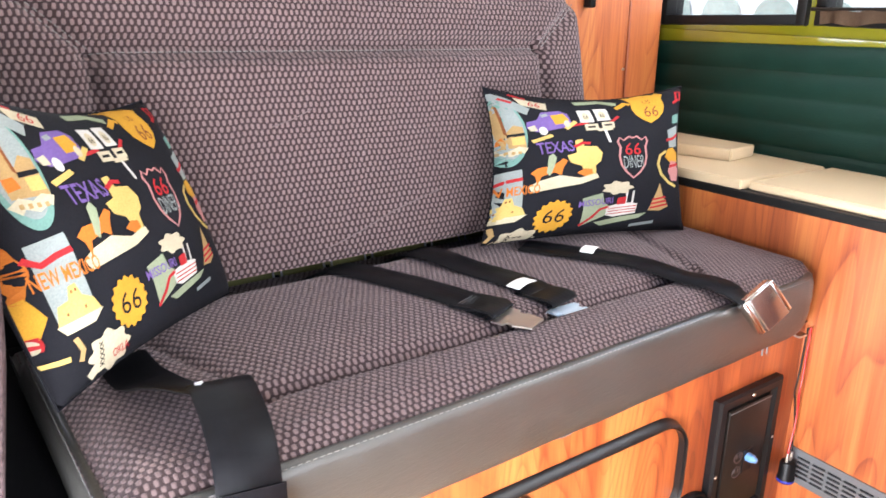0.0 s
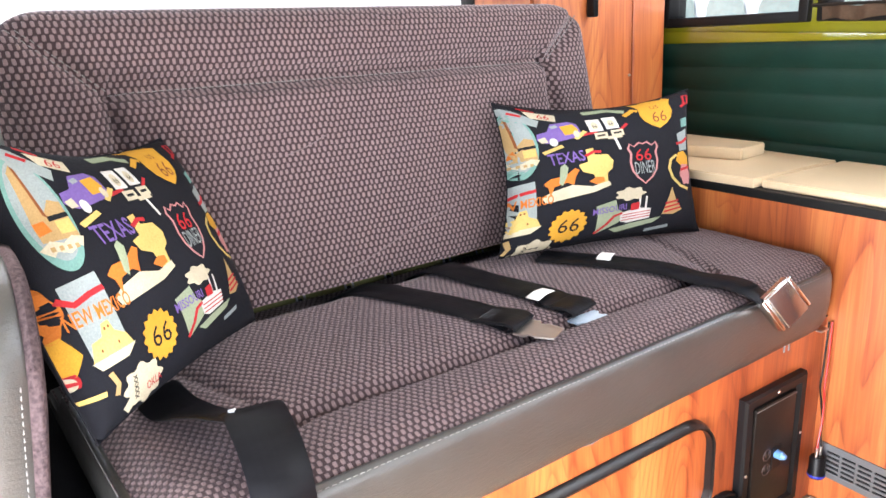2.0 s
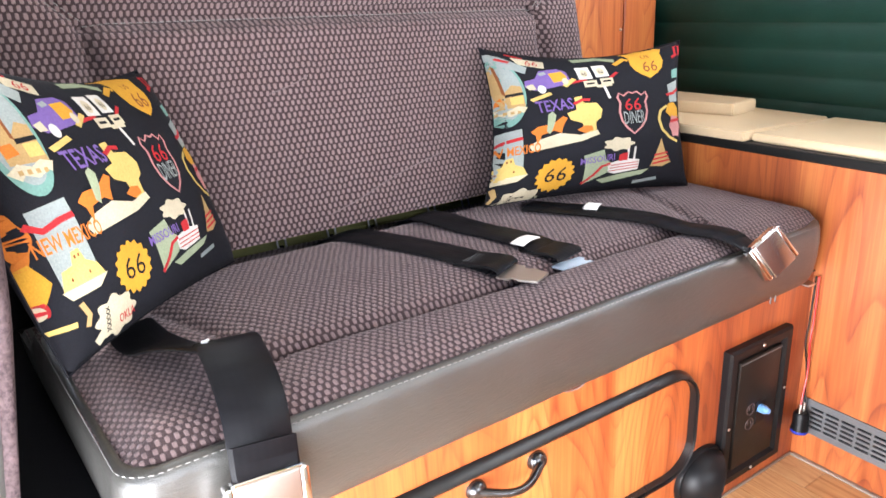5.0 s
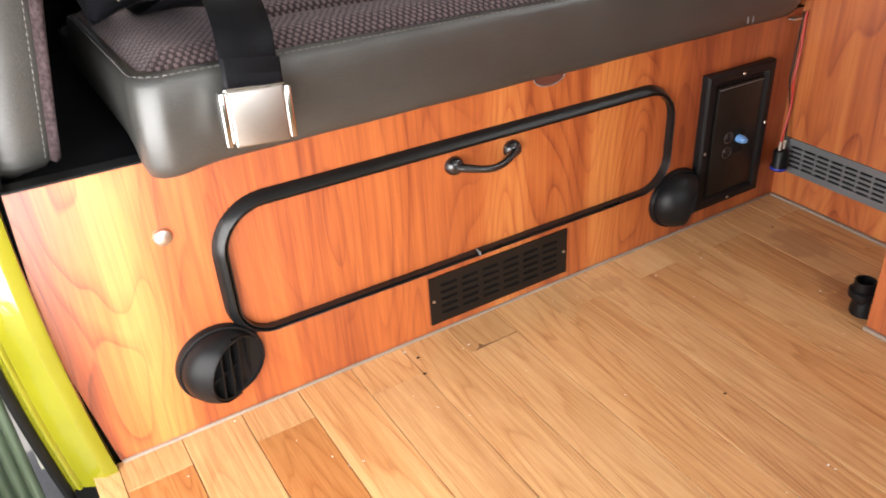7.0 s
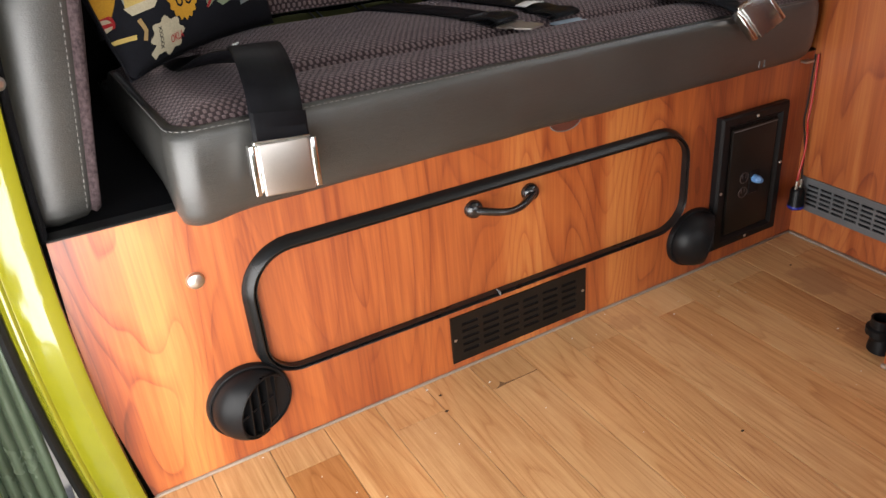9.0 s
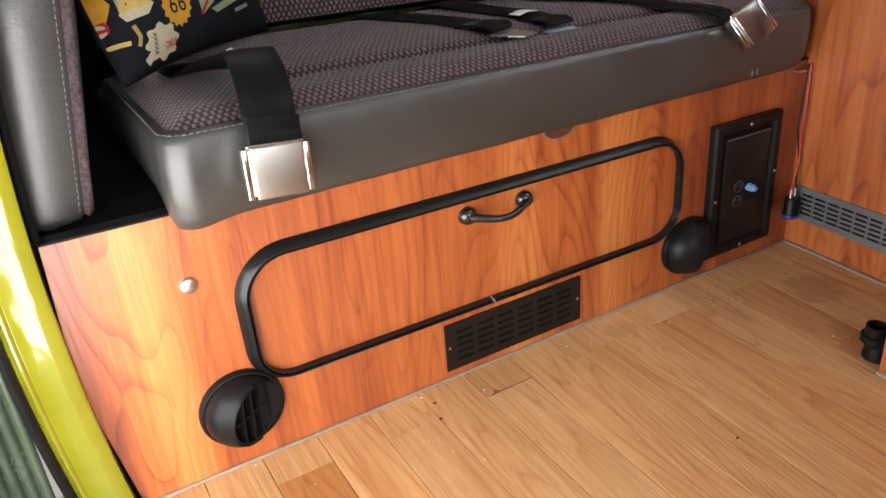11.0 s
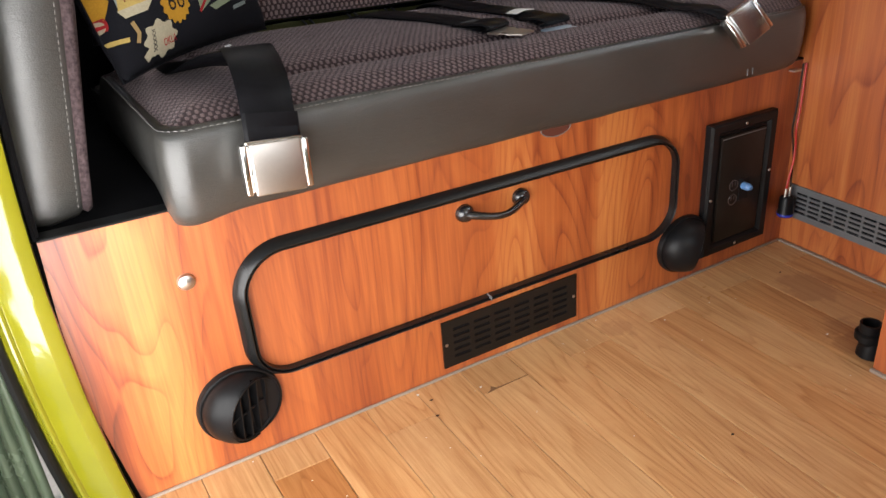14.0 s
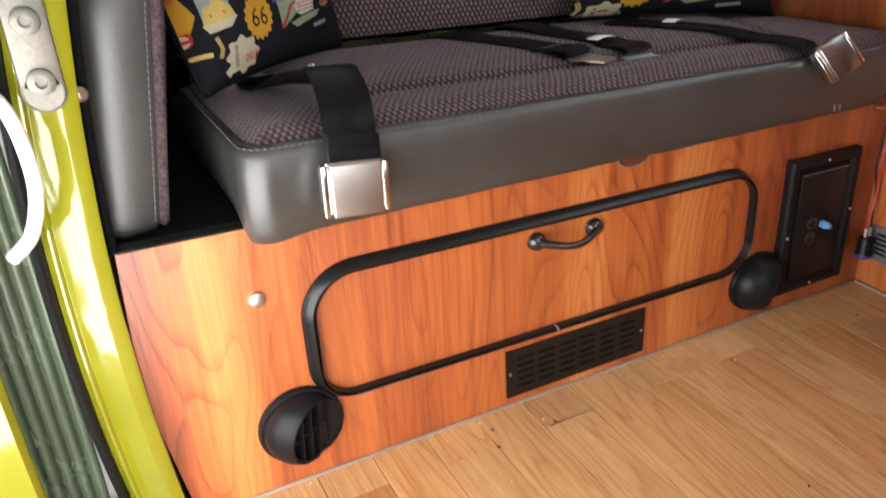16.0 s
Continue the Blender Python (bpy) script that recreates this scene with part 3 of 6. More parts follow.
def air_outlet(x, z, open_way, label):
    """A round heater outlet: flange, ball with a cut side, and slats across the mouth."""
    t = thing("air_outlet", (x, 0, z), label, "air vent", "heater outlets")
    part("flange", lathe((x, 0, z), (0, -1, 0), [(0.0, 0.0), (0.0462, 0.0), (0.0462, 0.005), (0.0452, 0.0075), (0.0432, 0.008), (0.0428, 0.006), (0.0, 0.006)], 48), BLACK, t)
    ow = Vector(open_way).normalized()
    ball = bmesh.new()
    n, rad, deep = 26, 0.0426, 0.034
    rings = []
    for i in range(n + 1):
        a = math.pi / 2 * i / n
        rings.append([(rad * math.cos(a) * math.cos(2 * math.pi * k / 64), -0.007 - deep * math.sin(a), rad * math.cos(a) * math.sin(2 * math.pi * k / 64)) for k in range(64)])
    keep = lambda p: Vector(p).dot(ow) < 0.0215
    vs = [[ball.verts.new((x + p[0], p[1], z + p[2])) for p in ring] for ring in rings]
    for i in range(n):
        for k in range(64):
            q = [rings[i][k], rings[i][(k + 1) % 64], rings[i + 1][(k + 1) % 64], rings[i + 1][k]]
            if keep(sum((Vector(p) for p in q), Vector()) / 4):
                ball.faces.new((vs[i][k], vs[i][(k + 1) % 64], vs[i + 1][(k + 1) % 64], vs[i + 1][k]))
    for v in [v for v in ball.verts if not v.link_faces]:
        ball.verts.remove(v)
    bmesh.ops.remove_doubles(ball, verts=ball.verts[:], dist=0.00005)
    part("ball", ball, BLACK, t, "satin black ball")
    # mouth: rim, a black disc that paints the throat's shade, and slats
    a = Vector((0, 0, 1)) - ow * ow.z
    a.normalize()
    s = ow.cross(a)
    c = Vector((x, 0, z)) + ow * 0.0208
    rm = 0.0352
    part("rim", tube([c + (a * math.cos(2 * math.pi * k / 40) + s * math.sin(2 * math.pi * k / 40)) * rm for k in range(40)], 0.0013, 6, closed=True), BLACK, t)
    th = bmesh.new()
    th.faces.new([th.verts.new(c - ow * 0.011 + (a * math.cos(2 * math.pi * k / 40) + s * math.sin(2 * math.pi * k / 40)) * rm) for k in range(40)])
    part("throat", th, CARPET_AND_SHADE, t, "black disc for the shade in the throat")
    part("cross_bar", tube([c - s * (rm - 0.001) - ow * 0.003, c + s * (rm - 0.001) - ow * 0.003], 0.0011, 6), BLACK, t)
    for k in range(3):
        e = a * math.cos(k * 2.1 + 2.4) + s * math.sin(k * 2.1 + 2.4)
        part("notch", tube([c + e * (rm + 0.0005) + ow * 0.0006, c + e * (rm + 0.005) - ow * 0.0035], 0.0007, 5), BLACK, t)
    for k in (-1.5, -0.5, 0.5, 1.5):
        off = k * 0.0128
        half = math.sqrt(rm * rm - off * off) - 0.001
        sl = bmesh.new()
        vv = [sl.verts.new(c + s * (off + ds) + a * (da * half) + ow * dw) for ds in (-0.0007, 0.0007) for da in (-1, 1) for dw in (-0.010, 0.0008)]
        for q in ((0, 1, 3, 2), (4, 6, 7, 5), (0, 4, 5, 1), (2, 3, 7, 6), (0, 2, 6, 4), (1, 5, 7, 3)):
            sl.faces.new([vv[i] for i in q])
        part("slat", sl, BLACK, t, smooth=False)
    return t


air_outlet(-0.851, 0.0765, (0.50, -0.85, -0.10), "round black heater outlet with slats on the bench front")
air_outlet(-0.209, 0.066, (0.74, -0.62, -0.20), "round black heater outlet turned towards the power box")

# black power box with a recessed lid
bx = thing("power_box", (-0.114, 0, 0.03), "black plastic power box with sockets beside the heater outlet", "electrical box")
X0, X1, Z0, Z1 = -0.179, -0.051, 0.031, 0.247
b = bmesh.new()
rings = []
for w, y in ((0.0, 0.0), (0.0, -0.009), (0.003, -0.0125), (0.013, -0.0125), (0.018, -0.007), (0.022, -0.007)):
    rings.append([b.verts.new((x, y, z)) for x, z in ((X0 + w, Z0 + w), (X1 - w, Z0 + w), (X1 - w, Z1 - w), (X0 + w, Z1 - w))])
for q, w in zip(rings, rings[1:]):
    for k in range(4):
        b.faces.new((q[k], q[(k + 1) % 4], w[(k + 1) % 4], w[k]))
part("rim", b, BLACK, bx, smooth=False)
lid = part("lid", box(X0 + 0.0215, X1 - 0.0215, -0.0115, -0.004, Z0 + 0.0215, Z1 - 0.0215, 0.002, 2), BROWNBLACK, bx, "dark brown lid plate")
for px, pz in (((X0 + X1) / 2, Z1 - 0.008), ((X0 + X1) / 2, Z0 + 0.008), (X0 + 0.007, (Z0 + Z1) / 2 - 0.01), (X1 - 0.007, (Z0 + Z1) / 2 + 0.01)):
    part("screw", lathe((px, -0.0125, pz), (0, -1, 0), [(0.0024, 0), (0.002, 0.001), (0, 0.0014)], 10), STEEL, bx, "bright screw head")
for pz in (0.118, 0.142):
    part("socket", tube([(-0.128 + 0.008 * math.cos(a * math.pi / 8), -0.0118, pz + 0.0085 * math.sin(a * math.pi / 8)) for a in range(16)], 0.0007, 5, closed=True), DIM, bx, "socket outline")
    for sx in (-0.003, 0.003):
        part("socket_slot", box(-0.128 + sx - 0.0006, -0.128 + sx + 0.0006, -0.0123, -0.0115, pz - 0.001, pz + 0.005), DIM, bx)
part("switch_plate", box(-0.118, -0.098, -0.0128, -0.011, 0.112, 0.150, 0.0008, 1), BLACK, bx)
part("connector", lathe((-0.109, -0.0128, 0.137), (0, -1, 0), [(0.0062, 0), (0.0062, 0.008), (0.0045, 0.0095), (0.0035, 0.0135), (0, 0.014)], 12), PALEBLUE, bx, "pale blue connector")
part("hinge_line", box(-0.1565, -0.0735, -0.0122, -0.0113, 0.2215, 0.2227), GREY_METAL, bx)

# sealant along the floor and the cabinet
for nm, args in (("sealant", (-0.97, -0.002, -0.0045, 0.0, 0.0, 0.003)), ("sealant", (-0.0065, 0.0, -0.286, -0.005, 0.0, 0.004))):
    b = box(*args, 0.0015, 2, cuts=3)
    for v in b.verts:
        v.co += Vector((noise.noise(v.co * 60), noise.noise(v.co * 60 + Vector((9, 0, 0))), 0)) * 0.0012
    tagged(part(nm, b, CAULK), "grey-white bead of sealant along the floor", "trim", kind="structure")

# carpeted bench top under the cushions
tagged(part("bench_deck", box(-0.985, 0.0, 0.017, 0.75, 0.285, 0.311), CARPET_AND_SHADE, smooth=False), "black carpeted top of the bench box", "bench", kind="structure")


# ---- seat cushion ----
def seat_outline(grow, n=56):
    """Plan of the cushion, from the left rear round the front to the right rear."""
    xl, xr, yf, yb = -0.870 - grow, -0.004 + min(grow, 0.0), -0.036 - grow, 0.365
    rl, rr = 0.026, 0.05
    pts = [(xl, yb - (yb - yf - rl) * k / 12) for k in range(12)]
    pts += [(xl + rl - rl * math.cos(radians(a)), yf + rl - rl * math.sin(radians(a))) for a in range(0, 91, 9)]
    pts += [(xl + rl + (xr - rr - xl - rl) * k / n, yf) for k in range(1, n)]
    pts += [(xr - rr + rr * math.sin(radians(a)), yf + rr - rr * math.cos(radians(a))) for a in range(0, 91, 9)]
    pts += [(xr, yf + rr + (yb - yf - rr) * (k + 1) / 12) for k in range(12)]
    return [(x, y + seat_skew(x) * (yb - y) / (yb - yf)) for x, y in pts]


def seat_skew(x):
    """The cushion's front runs back a little towards the far end."""
    return 0.018 * (x + 0.870) / 0.866


def groove(d, w=0.006):
    return math.exp(-(d / w) ** 2)


def smoothstep(a, b, x):
    t = max(0.0, min(1.0, (x - a) / (b - a)))
    return t * t * (3 - 2 * t)


def seat_height(x, y):
    """Crown of the cushion with its welted seams and side rolls."""
    ex, ey = min(x + 0.870, 0.016 - x), y + 0.036 - seat_skew(x)
    z = 0.396 + 0.012 * smoothstep(0, 0.04, min(ex, ey)) + 0.008 * smoothstep(0, 0.2, min(ex, ey))
    dl = x - (-0.725 - 0.30 * (y - 0.06))
    dr = (-0.165 + 0.35 * (y - 0.06)) - x
    inside = min(dl, dr)
    if y > 0.045:
        z -= 0.006 * groove(dl) + 0.006 * groove(dr)
    if inside > -0.01:
        z -= 0.012 * groove(y - 0.058, 0.008)
        if y > 0.058:
            z += 0.005 * smoothstep(0, 0.05, min(inside, y - 0.058))
    z -= 0.032 * smoothstep(0.262, 0.325, y)
    return z + 0.0016 * noise.noise(Vector((x * 9, y * 9, 0.3)))


seat = thing("seat_cushion", (-0.44, 0.15, 0.312), "bench seat cushion in patterned brown plush with grey vinyl edges", "seat cushion")
bm = bmesh.new()
uvl = bm.loops.layers.uv.verify()
NX, NY = 150, 66
grid = []
for i in range(NX + 1):
    x = -0.870 + 0.866 * i / NX
    dl, dr = x + 0.870, -0.004 - x
    yf = -0.036 + seat_skew(x)
    if dl < 0.026:
        yf += 0.026 - math.sqrt(max(0, 0.026 ** 2 - (0.026 - dl) ** 2))
    if dr < 0.05:
        yf += 0.05 - math.sqrt(max(0, 0.05 ** 2 - (0.05 - dr) ** 2))
    grid.append([bm.verts.new((x, yf + (0.365 - yf) * j / NY, seat_height(x, yf + (0.365 - yf) * j / NY) - 0.006 * (1 - smoothstep(0, 0.012, (0.365 - yf) * j / NY)))) for j in range(NY + 1)])
for i in range(NX):
    for j in range(NY):
        f = bm.faces.new((grid[i][j], grid[i + 1][j], grid[i + 1][j + 1], grid[i][j + 1]))
        for lp in f.loops:
            lp[uvl].uv = (lp.vert.co.x, lp.vert.co.y)
part("fabric_top", bm, FABRIC, seat, "patterned brown plush with stitched seams", angle=80)

bm = bmesh.new()
rings = []
for grow, z in ((-0.0075, 0.3958), (-0.0065, 0.3974), (-0.002, 0.3966), (0.0016, 0.3940), (0.0042, 0.387), (0.0055, 0.37), (0.0045, 0.345), (0.002, 0.325), (-0.002, 0.3135), (-0.0055, 0.3095), (-0.012, 0.3085), (-0.03, 0.3085)):
    corner = lambda px, py: math.exp(-((px + 0.875) / 0.04) ** 2 - ((py + 0.03) / 0.05) ** 2)
    rings.append([bm.verts.new((px - 0.006 * corner(px, py) * smoothstep(0.39, 0.31, z), py - 0.004 * corner(px, py) * smoothstep(0.39, 0.31, z), z - 0.032 * smoothstep(0.262, 0.325, py) * smoothstep(0.36, 0.395, z) - 0.0085 * corner(px, py) * smoothstep(0.36, 0.31, z) + 0.0015 * noise.noise(Vector((px * 14, py * 9, z * 30))))) for px, py in seat_outline(grow)])
for q, w in zip(rings, rings[1:]):
    for k in range(len(q) - 1):
        bm.faces.new((q[k], q[k + 1], w[k + 1], w[k]))
bm.faces.new(rings[-1])
part("vinyl_border", bm, VINYL, seat, "grey grained vinyl border", angle=80)
stitches([(px, py, 0.3952 - 0.032 * smoothstep(0.262, 0.325, py)) for px, py in seat_outline(0.0006)], seat, nrm=(0, -0.7, 0.7))
# small tear marks in the vinyl near the right end
for dx in (0, 0.009):
    part("scuff", box(-0.157 + dx, -0.1560 + dx, -0.0401, -0.0385, 0.324, 0.333), GREY_METAL, seat, "short scuff mark")


# ---- backrest ----
back = thing("backrest_cushion", (-0.45, 0.36, 0.32), "tall bench backrest in patterned brown plush with stitched panels", "backrest")
BL0, BR0, S0, S1 = -0.856, -0.083, 0.0, 0.357
FOOT = 0.000
TILT_B = math.atan2(0.068, 0.36)


def back_point(x, s, out):
    """Place on the backrest: across, up along it, and forward from its face."""
    cy, cz = math.sin(TILT_B), math.cos(TILT_B)
    return Vector((x, 0.316 + s * cy - out * cz, 0.425 + s * cz + out * cy))


def back_relief(x, s):
    e = min(x - BL0, BR0 - x, S1 - s, s - S0 + 0.02)
    h = 0.030 * math.sqrt(max(0.0, 1 - (1 - min(1.0, e / 0.042)) ** 2))
    top, lft, rgt = 0.264, -0.758, -0.177
    if s < top:
        h -= 0.014 * groove(x - lft, 0.009) + 0.014 * groove(x - rgt, 0.009)
    if lft < x < rgt:
        h -= 0.017 * groove(s - top - 0.006, 0.014) - 0.005 * groove(s - top + 0.022, 0.014)
        if s < top:
            h += 0.006 * smoothstep(0, 0.07, min(x - lft, rgt - x, top - s))
    for cx, cs, sx in ((lft, top, -1), (rgt, top, 1)):
        du, dv = (x - cx) * sx, s - cs
        if du > -0.004 and dv > -0.004:
            h -= 0.013 * groove((du - dv) * 0.7, 0.009)
    return h + 0.0015 * noise.noise(Vector((x * 8, s * 8, 3)))


def back_span(s):
    """Left and right ends at a height: the upper corners are round."""
    r = 0.062
    d = max(0.0, s - (S1 - r))
    cut = r - math.sqrt(max(0.0, r * r - d * d))
    return BL0 + cut, BR0 - cut


bm = bmesh.new()
uvl = bm.loops.layers.uv.verify()
NX, NS = 150, 74
grid = []
for j in range(NS + 1):
    s = FOOT + (S1 - FOOT) * (1 - (1 - j / NS) ** 1.25)
    a, c = back_span(s)
    row = []
    for i in range(NX + 1):
        t = i / NX
        x = a + (c - a) * t
        e = min(x - a, c - x)
        rim = min(1.0, e / 0.03)
        row.append(bm.verts.new(back_point(x, s, back_relief(x, s) * math.sqrt(max(0.0, 1 - (1 - rim) ** 2)))))
    grid.append(row)
for j in range(NS):
    for i in range(NX):
        f = bm.faces.new((grid[j][i], grid[j][i + 1], grid[j + 1][i + 1], grid[j + 1][i]))
for f in bm.faces:
    for lp in f.loops:
        lp[uvl].uv = (lp.vert.co.x * 1.02, lp.vert.co.z * 0.80)
part("fabric_face", bm, FABRIC, back, "patterned brown plush with stitched panels", angle=80)
bm = bmesh.new()
rings = []
for d in (0.0, -0.03, -0.075, -0.085):
    ins = 0.0 if d > -0.08 else 0.012
    pts = [(back_span((FOOT + (S1 - FOOT) * j / 30))[0] + ins, (FOOT + (S1 - FOOT) * j / 30) - (ins if j == 30 else 0)) for j in range(31)] + [(back_span((FOOT + (S1 - FOOT) * j / 30))[1] - ins, (FOOT + (S1 - FOOT) * j / 30) - (ins if j == 30 else 0)) for j in range(30, -1, -1)]
    rings.append([bm.verts.new(back_point(x, s, d + 0.0005)) for x, s in pts])
for q, w in zip(rings, rings[1:]):
    for k in range(len(q)):
        bm.faces.new((q[k], q[(k + 1) % len(q)], w[(k + 1) % len(q)], w[k]))
bm.faces.new(rings[-1])
part("vinyl_back", bm, VINYL, back, "grey vinyl sides and back", angle=60)
for pts in ([(-0.758, s) for s in np.linspace(0.02, 0.262, 14)], [(-0.177, s) for s in np.linspace(0.02, 0.262, 14)], [(x, 0.2585) for x in np.linspace(-0.755, -0.180, 30)],
            [(-0.758 - d, 0.264 + d) for d in np.linspace(0.003, 0.07, 6)], [(-0.177 + d, 0.264 + d) for d in np.linspace(0.003, 0.07, 6)]):
    for dx in (-0.004, 0.004):
        stitches([back_point(x + (dx if abs(pts[0][0] - pts[-1][0]) < 0.1 else 0), s + (0 if abs(pts[0][0] - pts[-1][0]) < 0.1 else dx), back_relief(x, s) + 0.0018) for x, s in pts], back, 0.0075, 0.0050, 0.0006, nrm=(0, -1, 0.2))

# pale creases pressed into the plush
CREASE = plain("worn_plush", (0.125, 0.095, 0.097), 0.95, 0, 0.4, 300, 0.5)
for pts in ([(-0.587, 0.173), (-0.560, 0.181), (-0.537, 0.191)], [(-0.542, 0.018), (-0.502, 0.030), (-0.443, 0.053), (-0.378, 0.071)]):
    part("crease", tube([back_point(q.x, q.y, back_relief(q.x, q.y)) for q in smooth_line([(x, s, 0) for x, s in pts], 6)], 0.0007, 6), CREASE, back, "pale crease in the plush")

# green striped cloth that shows in the gap below the backrest
cloth = thing("striped_cloth", (-0.45, 0.36, 0.312), "olive green striped cloth tucked behind the seat cushion", "cloth")
bm = bmesh.new()
rows = []
for k in range(61):
    x = -0.84 + 0.80 * k / 60
    rows.append([bm.verts.new((x, 0.372 + 0.006 * math.sin(x * 50) + dy, z)) for dy, z in ((0.0, 0.312), (-0.002, 0.36), (0.004, 0.39), (0.02, 0.405), (0.024, 0.405), (0.008, 0.39), (0.003, 0.36), (0.005, 0.312))])
for q, w in zip(rows, rows[1:]):
    for k in range(8):
        bm.faces.new((q[k], w[k], w[(k + 1) % 8], q[(k + 1) % 8]))
bm.faces.new(rows[0][::-1]), bm.faces.new(rows[-1])
part("cloth", bm, OLIVE, cloth)
for k in range(11):
    x = -0.80 + 0.074 * k + 0.012 * math.sin(k * 2.3)
    for dx in (-0.0055, 0.0055):
        part("cord", tube([(x + dx, 0.369, 0.335), (x + dx, 0.366, 0.38), (x + dx + 0.001, 0.374, 0.4), (x + dx, 0.392, 0.4065)], 0.0014, 6), GREY_METAL, cloth, "pale twisted cord")
    # a black strip paints the shadow between each pair of cords
    part("stripe", box(x - 0.0035, x + 0.0035, 0.3705, 0.3735, 0.335, 0.39, 0.0008, 1), CARPET_AND_SHADE, cloth, "dark strip for the shadow between two cords", smooth=False)

# ---- side cushion at the door pillar ----
side = thing("side_cushion", (-0.96, 0.2, 0.312), "upright side cushion of grey vinyl with a plush face", "cushion")
bm = bmesh.new()
uvl = bm.loops.layers.uv.verify()


def side_x(z):
    return 0.155 * (z - 0.312)


prof = rounded_rect(0.03, 0.50, 0.314, 0.59, (0.012, 0.02, 0.05, 0.085), 8)
rings = []
for dx, ins in ((-0.999, 0.012), (-1.0, 0.004), (-0.996, 0.0), (-0.972, -0.003), (-0.947, 0.0), (-0.943, 0.003)):
    cy, cz = 0.26, 0.45
    rings.append([bm.verts.new((dx + side_x(z), y + (ins if y < cy else -ins), z + (ins if z < cz else -ins))) for y, z in prof])
for q, w in zip(rings, rings[1:]):
    for k in range(len(q)):
        bm.faces.new((q[k], q[(k + 1) % len(q)], w[(k + 1) % len(q)], w[k]))
bm.faces.new(rings[0])
part("vinyl_body", bm, VINYL, side, "grey grained vinyl", angle=60)
bm = bmesh.new()
uvl = bm.loops.layers.uv.verify()
rr = []
for dx, ins in ((-0.943, 0.0035), (-0.9385, 0.001), (-0.934, 0.003), (-0.932, 0.012)):
    rr.append([bm.verts.new((dx + side_x(z), y + (ins if y < 0.26 else -ins), z + (ins if z < 0.45 else -ins))) for y, z in prof])
for q, w in zip(rr, rr[1:]):
    for k in range(len(q)):
        bm.faces.new((q[k], q[(k + 1) % len(q)], w[(k + 1) % len(q)], w[k]))
bm.faces.new(rr[-1])
for f in bm.faces:
    for lp in f.loops:
        lp[uvl].uv = (lp.vert.co.y + lp.vert.co.x, lp.vert.co.z)
part("plush_face", bm, PILE, side, "patterned brown plush", angle=60)
stitches([(-0.9475 + side_x(z), 0.0295, z) for z in np.linspace(0.325, 0.52, 20)], side, nrm=(0, -1, 0))

# ---- cherry cabinet along the far side ----
cab = thing("side_cabinet", (0.1, 0.1, 0), "low cherry laminate cabinet along the far side of the van", "cabinet")
part("front", box(0.0, 0.018, -0.288, 0.46, 0.0, 0.470), CHERRY_Z, cab, smooth=False)
part("end_panel", box(0.018, 0.213, -0.288, -0.272, 0.0, 0.470), CHERRY_Z, cab, smooth=False)
# black trim, raised to paint the shaded gap under the slabs as well
part("top_edge", box(-0.002, 0.213, -0.288, 0.46, 0.470, 0.484, 0.0015, 1), RUBBER, cab, "black edge trim, also the shaded gap under the slabs", smooth=False)
near = thing("near_cabinet", (-0.1, -0.7, 0), "cherry laminate cabinet that stands out into the van", "cabinet")
part("front", box(-0.182, -0.165, -1.15, -0.287, 0.004, 0.62), CHERRY_Z, near, smooth=False)
part("end_panel", box(-0.165, 0.213, -0.303, -0.289, 0.004, 0.62), CHERRY_Z, near, smooth=False)
part("top", box(-0.185, 0.213, -1.15, -0.285, 0.62, 0.64, 0.003, 2), STONE, near, "beige worktop")
tagged(part("sealant", box(-0.187, -0.182, -1.15, -0.286, 0.0, 0.005, 0.001, 1), CAULK), "grey-white bead of sealant along the near cabinet", "trim", kind="structure")
part("latch", box(-0.1775, -0.160, -0.306, -0.300, 0.10, 0.14, 0.001, 1), BROWNBLACK, near, "dark catch plate")

# beige slabs on the cabinet
def slab(pts, z0, z1, label):
    s = bmesh.new()
    f = s.faces.new([s.verts.new((x, y, z0)) for x, y in pts])
    e = bmesh.ops.extrude_face_region(s, geom=[f])
    for g in e["geom"]:
        if isinstance(g, bmesh.types.BMVert):
            g.co.z = z1
    bmesh.ops.bevel(s, geom=s.edges[:], offset=0.002, segments=2, affect="EDGES")
    cx = sum(p[0] for p in pts) / len(pts)
    cy = sum(p[1] for p in pts) / len(pts)
    t = thing("worktop_slab", (cx, cy, z0), label, "worktop", "loose worktop slabs")
    part("slab", s, STONE, t)


slab([(0.004, -0.284), (0.205, -0.284), (0.205, 0.112), (0.012, 0.120)], 0.484, 0.497, "long beige laminate slab laid along the cabinet top")
slab([(0.0, 0.124), (0.19, 0.116), (0.21, 0.43), (-0.004, 0.43)], 0.484, 0.499, "beige laminate slab laid at the rear of the cabinet")
slab([(0.10, 0.215), (0.172, 0.225), (0.17, 0.44), (0.05, 0.43)], 0.499, 0.520, "narrow beige offcut on top of another slab")

# dark green padded panel below the window
gp = thing("wall_panel", (0.2, 0, 0.48), "dark green vinyl wall panel with long horizontal pleats", "wall panel")
bm = bmesh.new()
zs = np.linspace(0.470, 0.697, 70)
cols = []
for y in (-1.2, -0.5, 0.0, 0.2, 0.4, 0.62):
    cols.append([bm.verts.new((0.205 - 0.0060 * abs(math.sin(math.pi * (z - 0.470) / 0.0454)) ** 0.6, y, z)) for z in zs])
for q, w in zip(cols, cols[1:]):
    for k in range(len(zs) - 1):
        bm.faces.new((q[k], q[k + 1], w[k + 1], w[k]))
part("pleats", bm, GREEN_VINYL, gp, angle=50)
